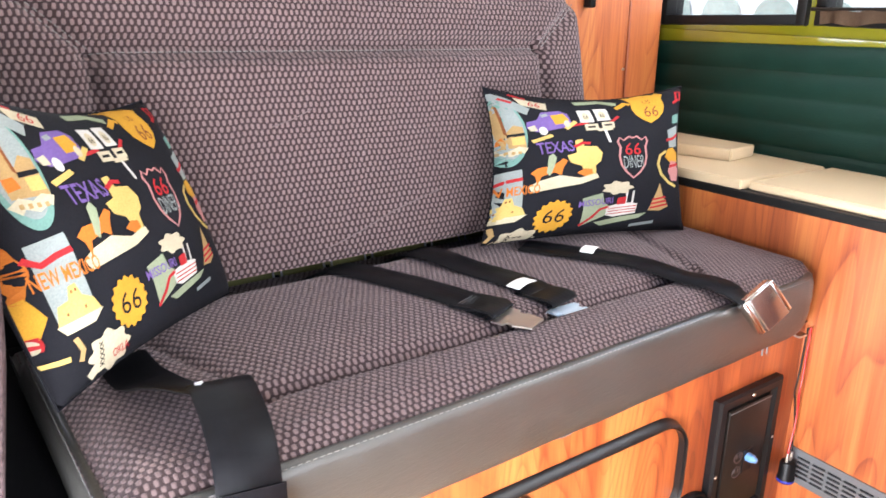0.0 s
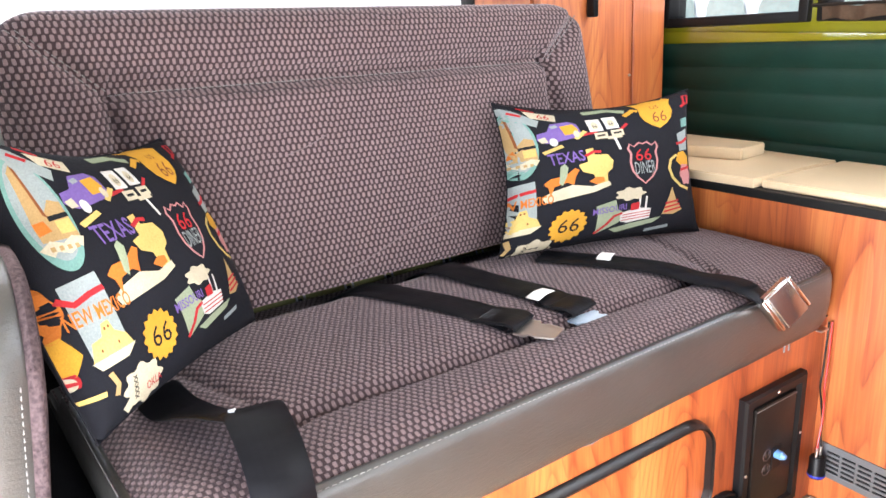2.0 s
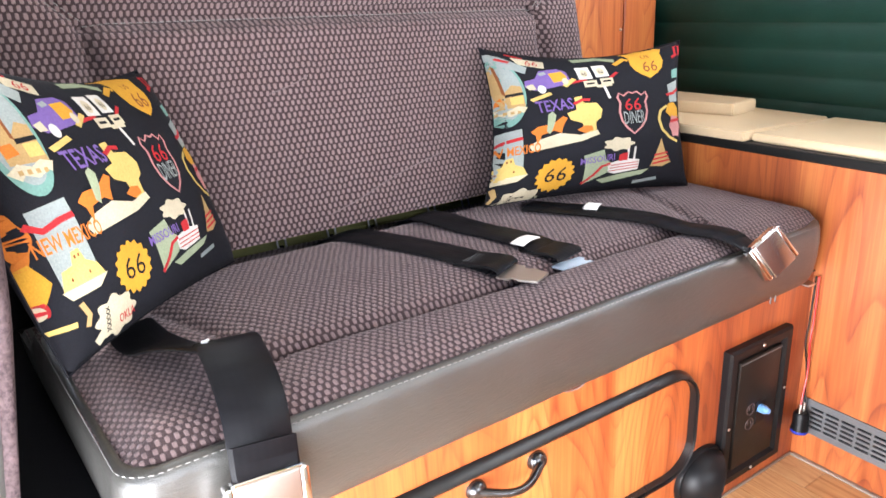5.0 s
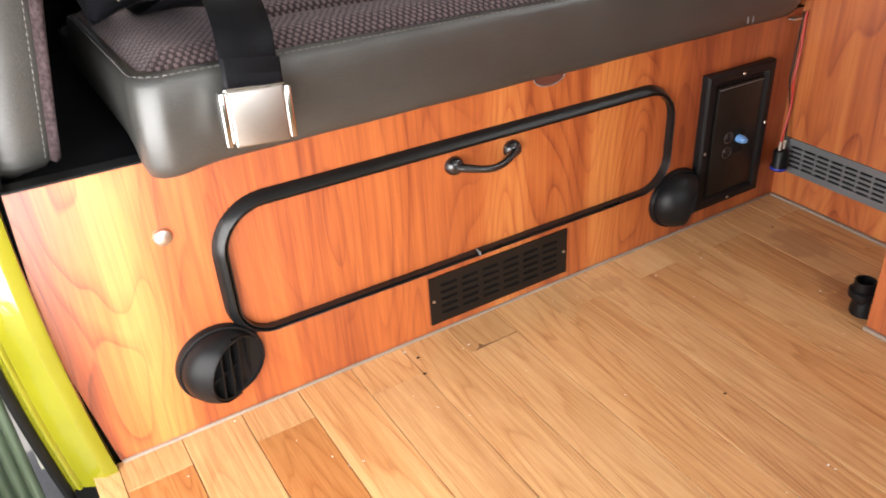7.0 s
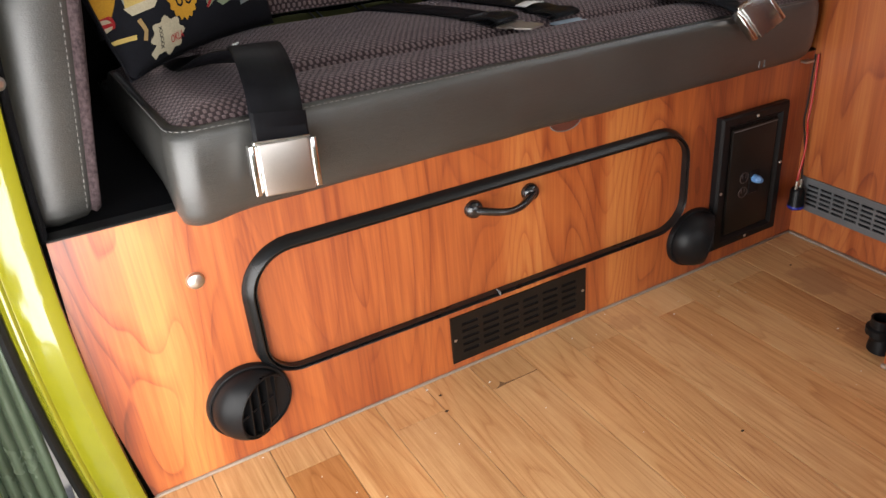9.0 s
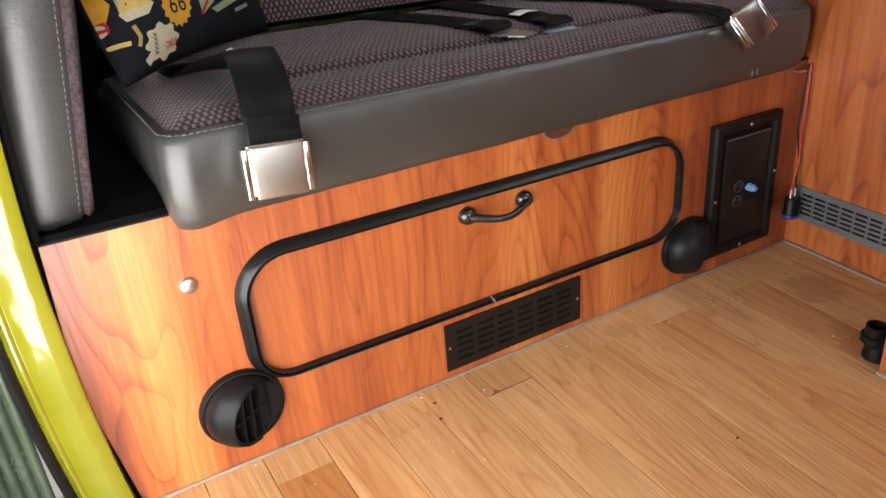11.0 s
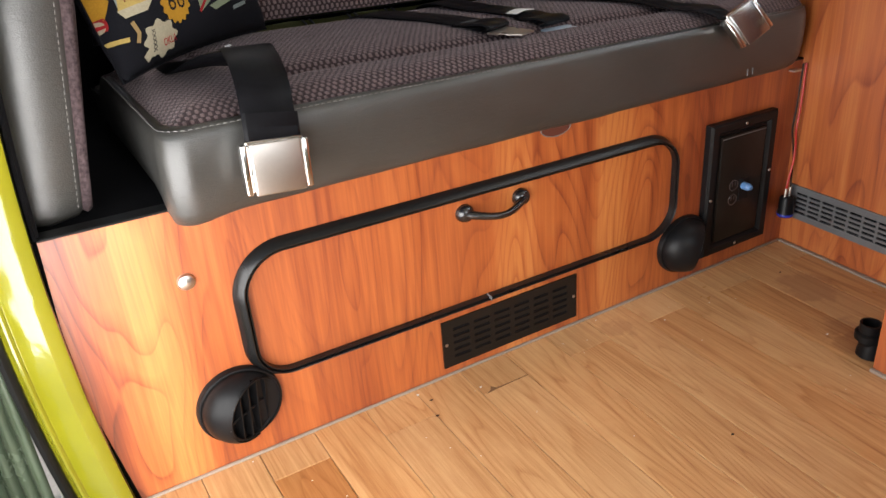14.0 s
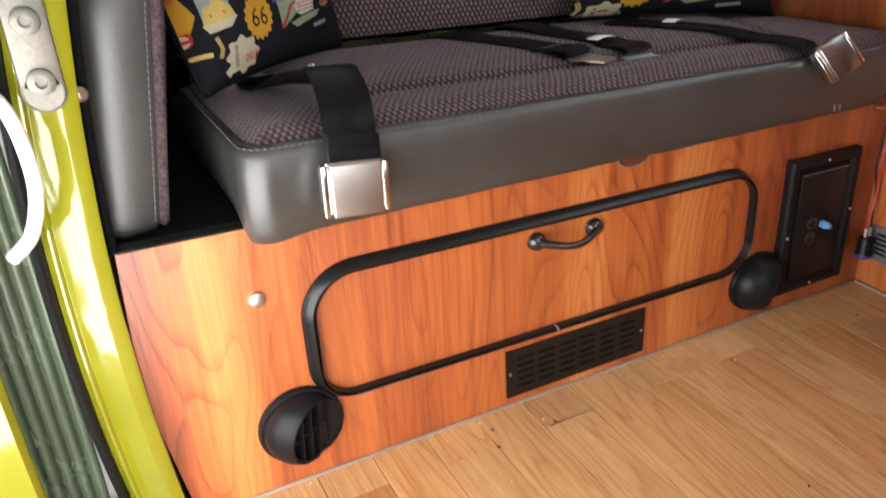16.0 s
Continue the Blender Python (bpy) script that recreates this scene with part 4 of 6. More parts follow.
part("piping", box(0.203, 0.2149, -1.2, 0.62, 0.697, 0.700, 0.001, 1), GREEN_VINYL, gp)
tagged(part("trim", box(0.207, 0.2149, -1.2, 0.62, 0.7005, 0.729, 0.002, 2), LIME), "lime painted sill band below the window", "trim", kind="structure")

# windows of the far side
def side_window(name, y0, y1, z0, z1):
    w = thing(name, (0.22, (y0 + y1) / 2, z0), "side window with a black rubber frame", "window", kind="structure")
    for nm, a in (("frame", (0.204, 0.250, y0, y1, z0 - 0.013, z0 + 0.006)), ("frame", (0.204, 0.250, y0, y1, z1 - 0.006, z1 + 0.013)), ("frame", (0.204, 0.250, y0 - 0.012, y0 + 0.005, z0 - 0.013, z1 + 0.013)), ("frame", (0.204, 0.250, y1 - 0.005, y1 + 0.012, z0 - 0.013, z1 + 0.013))):
        part(nm, box(*a, 0.003, 2), RUBBER, w)
    p = part("pane", box(0.228, 0.231, y0, y1, z0, z1), GLASS, w, "clear glass", smooth=False)
    p.visible_shadow = False


side_window("window_1", 0.205, 0.455, 0.742, 1.15)
side_window("window_2", -0.745, 0.168, 0.742, 1.15)
side_window("window_4", 0.635, 0.955, 0.72, 1.15)
# gathered brown curtain at the foot of the second window
cur = thing("curtain", (0.19, 0.0, 0.73), "brown curtain gathered along the window", "curtain")
bm = bmesh.new()
cols = []
for k in range(90):
    y = 0.165 - 0.50 * k / 89
    d = 0.006 * math.sin(k * 0.9) + 0.004 * math.sin(k * 0.37 + 1)
    cols.append([bm.verts.new((0.193 + d * (1 - 0.3 * i) + (0.004 if i > 3 else 0), y, z + 0.003 * math.sin(k * 0.5))) for i, z in enumerate((0.731, 0.738, 0.747, 0.754))])
for q, w in zip(cols, cols[1:]):
    for i in range(3):
        bm.faces.new((q[i], w[i], w[i + 1], q[i + 1]))
bmesh.ops.solidify(bm, geom=bm.faces[:], thickness=0.002)
part("cloth", bm, plain("brown_curtain_cloth", (0.10, 0.06, 0.035), 0.9, 0, 0.3, 60, 0.4), cur)
part("rod", tube([(0.194, 0.18, 0.756), (0.194, -0.4, 0.756)], 0.003, 8), BROWNBLACK, cur, "thin dark rod")

# wardrobe behind the backrest
wd = thing("wardrobe", (0.03, 0.55, 0.3), "cherry laminate wardrobe behind the backrest", "cabinet")
part("carcass", box(-0.10, 0.185, 0.462, 0.60, 0.30, 1.30), CHERRY_Z, wd, smooth=False)
dr = part("door", box(-0.095, 0.1035, 0.442, 0.460, 0.42, 1.28, 0.002, 2), CHERRY_Z, wd, "cherry laminate door", smooth=False)
part("handle", box(-0.003, 0.009, 0.424, 0.4405, 0.755, 0.90, 0.003, 2), BLACK, dr, "black bar handle")
part("stile", box(0.108, 0.185, 0.444, 0.4615, 0.42, 1.28, 0.002, 2), CHERRY_Z, wd, smooth=False)
# a black strip between door and stile paints the shade in the gap
part("gap", box(0.1037, 0.1078, 0.452, 0.4615, 0.42, 1.28), RUBBER, wd, "black strip for the shaded gap", smooth=False)
part("catch", lathe((0.098, 0.442, 0.642), (0, -1, 0), [(0.003, 0), (0.0025, 0.002), (0, 0.003)], 10), STEEL, wd, "small steel pin")
# rear parcel shelf and tailgate window
tagged(part("rear_deck", box(-1.03, -0.105, 0.50, 1.0, 0.30, 0.55), CARPET_AND_SHADE, smooth=False), "black carpeted deck over the engine", "deck", kind="structure")
tagged(part("rear_deck", box(-0.104, 0.213, 0.603, 1.0, 0.30, 0.55), CARPET_AND_SHADE, smooth=False), "black carpeted deck behind the wardrobe", "deck", kind="structure")
rw = thing("window_3", (-0.43, 1.0, 0.70), "wide tailgate window with a rubber frame", "window", kind="structure")
for a in ((-0.93, 0.20, 0.985, 1.035, 0.685, 0.705), (-0.93, 0.20, 0.985, 1.035, 1.295, 1.315), (-0.935, -0.915, 0.985, 1.035, 0.685, 1.315), (0.185, 0.203, 0.985, 1.035, 0.685, 1.315)):
    part("frame", box(*a, 0.004, 2), RUBBER, rw)
p = part("pane", box(-0.92, 0.19, 1.01, 1.014, 0.70, 1.30), GLASS, rw, "clear glass", smooth=False)
p.visible_shadow = False

# accessory plug on a red and black wire
plug = thing("accessory_plug", (-0.022, -0.02, 0.06), "black accessory plug with a blue ring hanging on red wire", "plug")
part("body", lathe((-0.0215, -0.0205, 0.060), (0.03, 0.02, 1), [(0.0, 0.0), (0.0105, 0.0), (0.0115, 0.003), (0.0115, 0.008), (0.0105, 0.010), (0.0105, 0.030), (0.0085, 0.034), (0, 0.035)], 24), BLACK, plug)
part("ring", lathe((-0.0215, -0.0205, 0.0615), (0.03, 0.02, 1), [(0.0116, 0.0), (0.0118, 0.0006), (0.0118, 0.0032), (0.0116, 0.004)], 24), BLUE, plug, "blue plastic ring")
for dx in (-0.0045, 0.0045):
    part("terminal", tube([(-0.0205 + dx, -0.020, 0.094), (-0.0200 + dx, -0.020, 0.109)], 0.0022, 8), STEEL, plug, "crimped metal terminal")
part("red_wire", tube(smooth_line([(-0.025, -0.020, 0.109), (-0.020, -0.018, 0.122), (-0.0125, -0.016, 0.15), (-0.0095, -0.014, 0.18), (-0.012, -0.0135, 0.205), (-0.0085, -0.0125, 0.235), (-0.0065, -0.0115, 0.27), (-0.0055, -0.0105, 0.309)], 6), 0.0015, 8), RED, plug, "red wire")
part("black_wire", tube(smooth_line([(-0.016, -0.020, 0.109), (-0.012, -0.016, 0.125), (-0.0085, -0.013, 0.15), (-0.010, -0.010, 0.18), (-0.0135, -0.0085, 0.205), (-0.011, -0.0085, 0.235), (-0.010, -0.0085, 0.27), (-0.009, -0.0085, 0.309)], 6), 0.0013, 8), RUBBER, plug, "black wire")
tagged(part("bracket", box(-0.030, -0.014, -0.012, -0.001, 0.2985, 0.3025, 0.001, 1), STEEL), "small steel clip under the seat edge", "clip")

# hose coupling on the floor by the near cabinet
hose = thing("hose_coupling", (-0.157, -0.264, 0), "black hose coupling on the floor by the near cabinet", "pipe fitting")
part("elbow", tube(smooth_line([(-0.120, -0.278, 0.014), (-0.140, -0.270, 0.014), (-0.155, -0.264, 0.018), (-0.160, -0.262, 0.032)], 5), 0.0135, 16), BLACK, hose)
part("collar", lathe((-0.160, -0.262, 0.026), (0, 0, 1), [(0.0, 0), (0.0165, 0.0), (0.0165, 0.008), (0.0125, 0.010), (0.0125, 0.022), (0.0105, 0.022), (0.010, 0.010), (0, 0.010)], 20), BLACK, hose)
part("foot", lathe((-0.155, -0.265, 0.0), (0, 0, 1), [(0.0, 0), (0.0165, 0.0), (0.0165, 0.004), (0.0150, 0.014), (0.0135, 0.026), (0, 0.027)], 20), BLACK, hose)
# clamp of the folding table, fixed to the near cabinet
clamp = thing("table_clamp", (-0.05, -0.23, 0.27), "black clamp knob on a steel bracket fixed to the near cabinet", "clamp")
part("sleeve", lathe((-0.05, -0.289, 0.272), (0, 1, 0.1), [(0, 0), (0.024, 0.0), (0.024, 0.05), (0.021, 0.055), (0.0, 0.055)], 24), STEEL, clamp, "steel sleeve")
part("shaft", tube([(-0.05, -0.235, 0.277), (-0.05, -0.200, 0.2815)], 0.005, 10), CHROME, clamp, "bright steel shaft")
part("knob", lathe((-0.05, -0.206, 0.281), (0, 1, 0.1), [(0, 0), (0.012, 0.0), (0.019, 0.005), (0.0205, 0.012), (0.018, 0.019), (0.009, 0.022), (0, 0.022)], 24), BLACK, clamp, "round black knob")

# ---- door pillar and the open sliding door ----
pil = thing("door_pillar", (-1.0, 0.0, 0.0), "glossy lime painted pillar of the sliding door opening", "pillar", kind="structure")


def pillar_x(z):
    return -0.994 + 0.25 * (z - 0.26) ** 2


def swept(prof, zs, shift):
    b = bmesh.new()
    rows = [[b.verts.new((shift(z) + px, py, z)) for px, py in prof] for z in zs]
    n = len(prof)
    for q, w in zip(rows, rows[1:]):
        for k in range(n):
            b.faces.new((q[k], q[(k + 1) % n], w[(k + 1) % n], w[k]))
    b.faces.new(rows[0][::-1]), b.faces.new(rows[-1])
    return b


zs = list(np.linspace(-0.25, 1.5, 60))
face = [(0.0, 0.05), (0.002, -0.006), (0.001, -0.0115), (-0.002, -0.0130), (-0.0120, -0.0135), (-0.0142, -0.0122), (-0.0360, 0.0003), (-0.0372, -0.0008), (-0.0392, -0.0016), (-0.0412, -0.0008), (-0.0424, 0.0012), (-0.046, 0.005), (-0.048, 0.012), (-0.050, 0.05)]
part("face", swept(face, zs, pillar_x), LIME, pil, "glossy lime paint", angle=30)
seal = [(-0.046, 0.006), (-0.049, 0.001), (-0.052, -0.0005), (-0.056, 0.002), (-0.0575, 0.009), (-0.056, 0.026), (-0.046, 0.026)]
part("door_seal", swept(seal, zs, pillar_x), RUBBER, pil, "dark rubber door seal")
# black strips added beside the pillar face paint the shade in the gaps
gap = [(-0.004, 0.046), (-0.004, 0.020), (0.0045, 0.0185), (0.030, 0.0185), (0.030, 0.046)]
part("gap_shade", swept(gap, list(np.linspace(-0.25, 0.311, 20)), pillar_x), CARPET_AND_SHADE, pil, "black strip for the shaded gap beside the panel")
upper = [(0.002, 0.012), (0.0035, 0.004), (0.0065, 0.002), (0.0095, 0.006), (0.0095, 0.014)]
part("gap_shade", swept(upper, list(np.linspace(0.3115, 1.5, 40)), pillar_x), CARPET_AND_SHADE, pil, "black strip for the shaded gap beside the cushion")
# striker plate with its two screws
stk = part("striker_plate", box(-1.022, -0.990, -0.017, 0.0, 0.462, 0.56, 0.004, 2), ZINC, pil, "worn zinc striker plate")
bm = lathe((-1.006, 0.0, 0.462), (0, -1, 0), [(0.0, 0.0), (0.016, 0.0), (0.016, 0.0155), (0.014, 0.017), (0, 0.017)], 28)
part("striker_end", bm, ZINC, stk)
for z in (0.470, 0.515):
    part("screw", lathe((-1.006, -0.017, z), (0, -1, 0), [(0.0105, 0.0), (0.0100, 0.003), (0.007, 0.0045), (0.0045, 0.0045), (0.004, 0.001), (0, 0.001)], 24), ZINC, stk, "cross-head screw")
part("bolt", lathe((-0.982, -0.002, 0.455), (0.5, -1, 0), [(0.006, 0), (0.006, 0.003), (0.003, 0.006), (0, 0.006)], 12), STEEL, pil, "small brass-coloured bolt")

door = thing("sliding_door", (-1.12, 0.3, 0.0), "open lime sliding door with a dark pleated inner panel", "vehicle door")
bm = bmesh.new()
cols = []
for k in range(140):
    s = k / 139
    d = -0.011 * abs(math.sin(math.pi * k / 11)) ** 0.7
    cols.append([bm.verts.new((-1.049 - 0.17 * s, 0.035 + 0.11 * s + d, z)) for z in (-0.3, 0.1, 0.5, 0.95)])
for q, w in zip(cols, cols[1:]):
    for i in range(3):
        bm.faces.new((q[i], w[i], w[i + 1], q[i + 1]))
part("pleated_panel", bm, vinyl("grey_green_vinyl", (0.10, 0.13, 0.085), 0.22), door, "dark green pleated vinyl panel", angle=40)
part("shell", box(-1.24, -1.165, -0.03, 0.95, -0.3, 0.95, 0.012, 3), LIME, door, "glossy lime paint")
edge = [(-0.103, -0.045), (-0.096, -0.046), (-0.091, -0.040), (-0.090, -0.03), (-0.094, -0.02), (-0.14, -0.02), (-0.14, -0.045)]
part("front_edge", swept(edge, zs, lambda z: -1.004 + 0.1 * (z - 0.26) ** 2), LIME, door, "rolled lime painted edge")
tagged(part("grab_handle", tube(smooth_line([(-1.052, -0.012, 0.475), (-1.036, -0.02, 0.455), (-1.030, -0.024, 0.42), (-1.0315, -0.024, 0.385), (-1.043, -0.02, 0.352), (-1.062, -0.012, 0.332)], 6), 0.0058, 12), WHITE, door, "white curved grab handle"))


# ---- seat belts ----
WEB = webbing("black_webbing")
sh = lambda x, y, d=0.003: (x, y, seat_height(x, y) + d)


def loops(t, at, way, wide, w):
    """The turned-back end of the webbing round its bar."""
    p, d, s = Vector(at), Vector(way).normalized(), Vector(wide).normalized()
    up = s.cross(d)
    up = up if up.z > 0 else -up
    part("folded_end", ribbon([p - d * 0.045 + up * 0.004, p - d * 0.02 + up * 0.006, p - d * 0.004 + up * 0.007, p + d * 0.006 + up * 0.003, p - d * 0.002 - up * 0.001], wide, w * 1.04, 0.0018), WEB, t, "folded end of black webbing")
    zig = [p - d * (0.040 - 0.0022 * k) + s * (w * (0.30 if k % 2 else -0.30)) + up * (0.0062 + 0.0001 * k) for k in range(9)]
    part("zigzag_sewing", tube(zig, 0.0006, 5), GREY_THREAD, t, "grey zigzag sewing")


def tongue(t, at, way, wide, material=SATIN):
    """A flat metal tongue with notches."""
    p, d, s = Vector(at), Vector(way).normalized(), Vector(wide).normalized()
    up = s.cross(d)
    up = up if up.z > 0 else -up
    b = bmesh.new()
    out = [(-0.026, -0.010), (0.026, -0.010), (0.028, 0.004), (0.020, 0.006), (0.020, 0.012), (0.024, 0.014), (0.022, 0.020), (0.018, 0.034), (-0.018, 0.034), (-0.022, 0.020), (-0.024, 0.014), (-0.020, 0.012), (-0.020, 0.006), (-0.028, 0.004)]
    f = b.faces.new([b.verts.new(p + s * (u * 0.78) + d * v + up * 0.002) for u, v in out])
    e = bmesh.ops.extrude_face_region(b, geom=[f])
    for g in e["geom"]:
        if isinstance(g, bmesh.types.BMVert):
            g.co += up * 0.0022
    part("tongue", b, material, t, "notched bright metal tongue", smooth=False)


def cloth_tag(t, p, d, s, l=0.022, w=0.017):
    p, d, s = Vector(p), Vector(d).normalized(), Vector(s).normalized()
    part("tag", ribbon([p, p + d * l * 0.5 + Vector((0, 0, 0.002)), p + d * l], s, w, 0.0005, 4), TAG, t, "small white cloth label")


def buckle(t, c, wide, up, out, w=0.056, h=0.048, d=0.013, cover=SATIN):
    """A lift-latch buckle: body, hinged cover with rolled sides and slot."""
    c, o = Vector(c), Vector(out).normalized()
    u = (Vector(up) - o * o.dot(Vector(up))).normalized()
    s = o.cross(u)
    s = s if s.dot(Vector(wide)) > 0 else -s
    m = Matrix((s, -o, u)).transposed().to_4x4()
    def place(b):
        for v in b.verts:
            v.co = c + m.to_3x3() @ v.co
        return b
    body = part("buckle_body", place(box(-w / 2 + 0.002, w / 2 - 0.002, -d * 0.35, d / 2, -h / 2 + 0.003, h / 2 - 0.001, 0.002, 2)), STEEL, t, "steel buckle body")
    part("buckle_cover", place(box(-w / 2 + 0.0045, w / 2 - 0.0045, -d / 2 - 0.001, -d * 0.35 - 0.0003, -h / 2, h / 2, 0.0018, 3)), cover, t, "polished lift-up cover")
    for k in (-1, 1):
        part("buckle_side", place(box(k * w / 2 - 0.0028, k * w / 2 + 0.0028, -d * 0.42, d * 0.45, -h / 2 + 0.001, h / 2 - 0.001, 0.0012, 2)), CHROME, t)
    part("buckle_lip", place(box(-w / 2 + 0.002, w / 2 - 0.002, -d * 0.46, d * 0.2, h / 2 - 0.0008, h / 2 + 0.002, 0.0008, 1)), CHROME, t)


LBL = "black lap belt with "
# near belt, over the front edge, with its buckle hanging
b1 = thing("seat_belt", (-0.77, 0.1, 0.40), LBL + "chrome lift buckle hanging over the seat edge", "seat belt", "seat belts")
part("webbing", ribbon([(-0.765, 0.036, 0.446), (-0.767, 0.020, 0.4475), (-0.771, -0.010, 0.440), (-0.775, -0.035, 0.424), (-0.779, -0.050, 0.402), (-0.781, -0.0545, 0.38), (-0.782, -0.054, 0.362)], (0.99, 0.10, -0.05), 0.050, 0.0016), WEB, b1)
part("twisted_end", ribbon([(-0.770, 0.034, 0.444), (-0.780, 0.058, 0.435), (-0.790, 0.095, 0.424), (-0.80, 0.14, 0.414), (-0.80, 0.20, 0.410)], [(0.9, 0.4, -0.15), (0.7, 0.6, -0.4), (0.6, 0.65, -0.3), (0.8, 0.6, 0), (0.9, 0.3, 0)], 0.046, 0.0016), WEB, b1, "twisted length of webbing")
part("stitched_fold", ribbon([(-0.778, -0.0525, 0.402), (-0.780, -0.0575, 0.386), (-0.780, -0.0585, 0.372)], (0.99, 0.05, -0.06), 0.051, 0.0018), WEB, b1, "stitched fold of webbing")
cloth_tag(b1, (-0.782, 0.034, 0.447), (0.35, 0.3, 0.25), (0.6, -0.5, 0.3), 0.004, 0.006)
buckle(b1, (-0.783, -0.0605, 0.354), (0.995, 0.02, -0.07), (0.06, 0.14, 0.985), (0.0, -0.99, 0.14))
# two middle belts with tongues
b2 = thing("seat_belt", (-0.46, 0.15, 0.42), LBL + "a notched chrome tongue lying on the seat", "seat belt", "seat belts")
part("webbing", ribbon([(-0.545, 0.330, 0.395), sh(-0.530, 0.28, 0.006), sh(-0.50, 0.20), sh(-0.474, 0.125), sh(-0.459, 0.082)], (0.92, 0.38, 0), 0.046), WEB, b2)
loops(b2, sh(-0.457, 0.077, 0.004), (0.36, -0.92, 0), (0.9, 0.42, 0), 0.046)
tongue(b2, sh(-0.452, 0.066, 0.0045), (0.36, -0.9, 0), (0.9, 0.42, 0))
b3 = thing("seat_belt", (-0.40, 0.15, 0.42), LBL + "a metal tongue tinted with reflected sky lying on the seat", "seat belt", "seat belts")
part("webbing", ribbon([(-0.435, 0.325, 0.395), sh(-0.425, 0.27, 0.006), sh(-0.405, 0.19), sh(-0.388, 0.12), sh(-0.380, 0.075)], (0.96, 0.26, 0), 0.046), WEB, b3)
loops(b3, sh(-0.378, 0.068, 0.004), (0.25, -0.95, 0), (0.95, 0.25, 0), 0.046)
# the pale blue colour paints the sky reflected in the tongue
tongue(b3, sh(-0.378, 0.060, 0.0045), (0.25, -0.95, 0), (0.95, 0.25, 0), plain("sky_tinted_metal", (0.62, 0.76, 0.90), 0.35, 0.5))
cloth_tag(b3, sh(-0.412, 0.108, 0.007), (0.9, 0.25, 0.02), (0.25, -0.9, 0), 0.034, 0.018)
# far belt with its buckle on the front edge
b4 = thing("seat_belt", (-0.2, 0.08, 0.41), LBL + "tilted chrome lift buckle at the seat front", "seat belt", "seat belts")
part("webbing", ribbon([sh(-0.30, 0.22, 0.004), sh(-0.262, 0.155, 0.005), sh(-0.222, 0.095, 0.005), sh(-0.207, 0.045, 0.006), sh(-0.192, 0.012, 0.006), (-0.193, -0.012, 0.412), (-0.188, -0.030, 0.404)], (0.85, 0.52, 0), 0.045), WEB, b4)
cloth_tag(b4, sh(-0.262, 0.148, 0.008), (0.72, 0.4, 0.03), (0.4, -0.8, 0), 0.026, 0.018)
# the cover's chrome is darkened to paint the dark reflection in it
buckle(b4, (-0.171, -0.042, 0.397), (0.899, 0.148, 0.45), (-0.46, 0.02, 0.92), (-0.20, -0.88, 0.34), 0.047, 0.046, 0.014, plain("dark_reflection_chrome", (0.36, 0.35, 0.35), 0.16, 0.95, 0.06, 50, 0.02))

# ---- pillows with printed motifs ----
def ink(name, c):
    return plain(name, tuple(v * 0.54 for v in c), 0.85, 0, 0.30, 110, 0.3, Specular_IOR_Level=0.15)


INK = {k: ink("print_" + k, c) for k, c in dict(cream=(0.66, 0.58, 0.41), white=(0.76, 0.73, 0.68), yellow=(0.72, 0.52, 0.16), gold=(0.70, 0.36, 0.035), orange=(0.66, 0.20, 0.03), red=(0.52, 0.03, 0.035),
        purple=(0.21, 0.13, 0.40), blue=(0.35, 0.40, 0.39), teal=(0.20, 0.38, 0.33), brown=(0.26, 0.09, 0.03), tan=(0.50, 0.33, 0.14), pink=(0.62, 0.28, 0.27), sage=(0.36, 0.42, 0.27), black=(0.012, 0.012, 0.015)).items()}


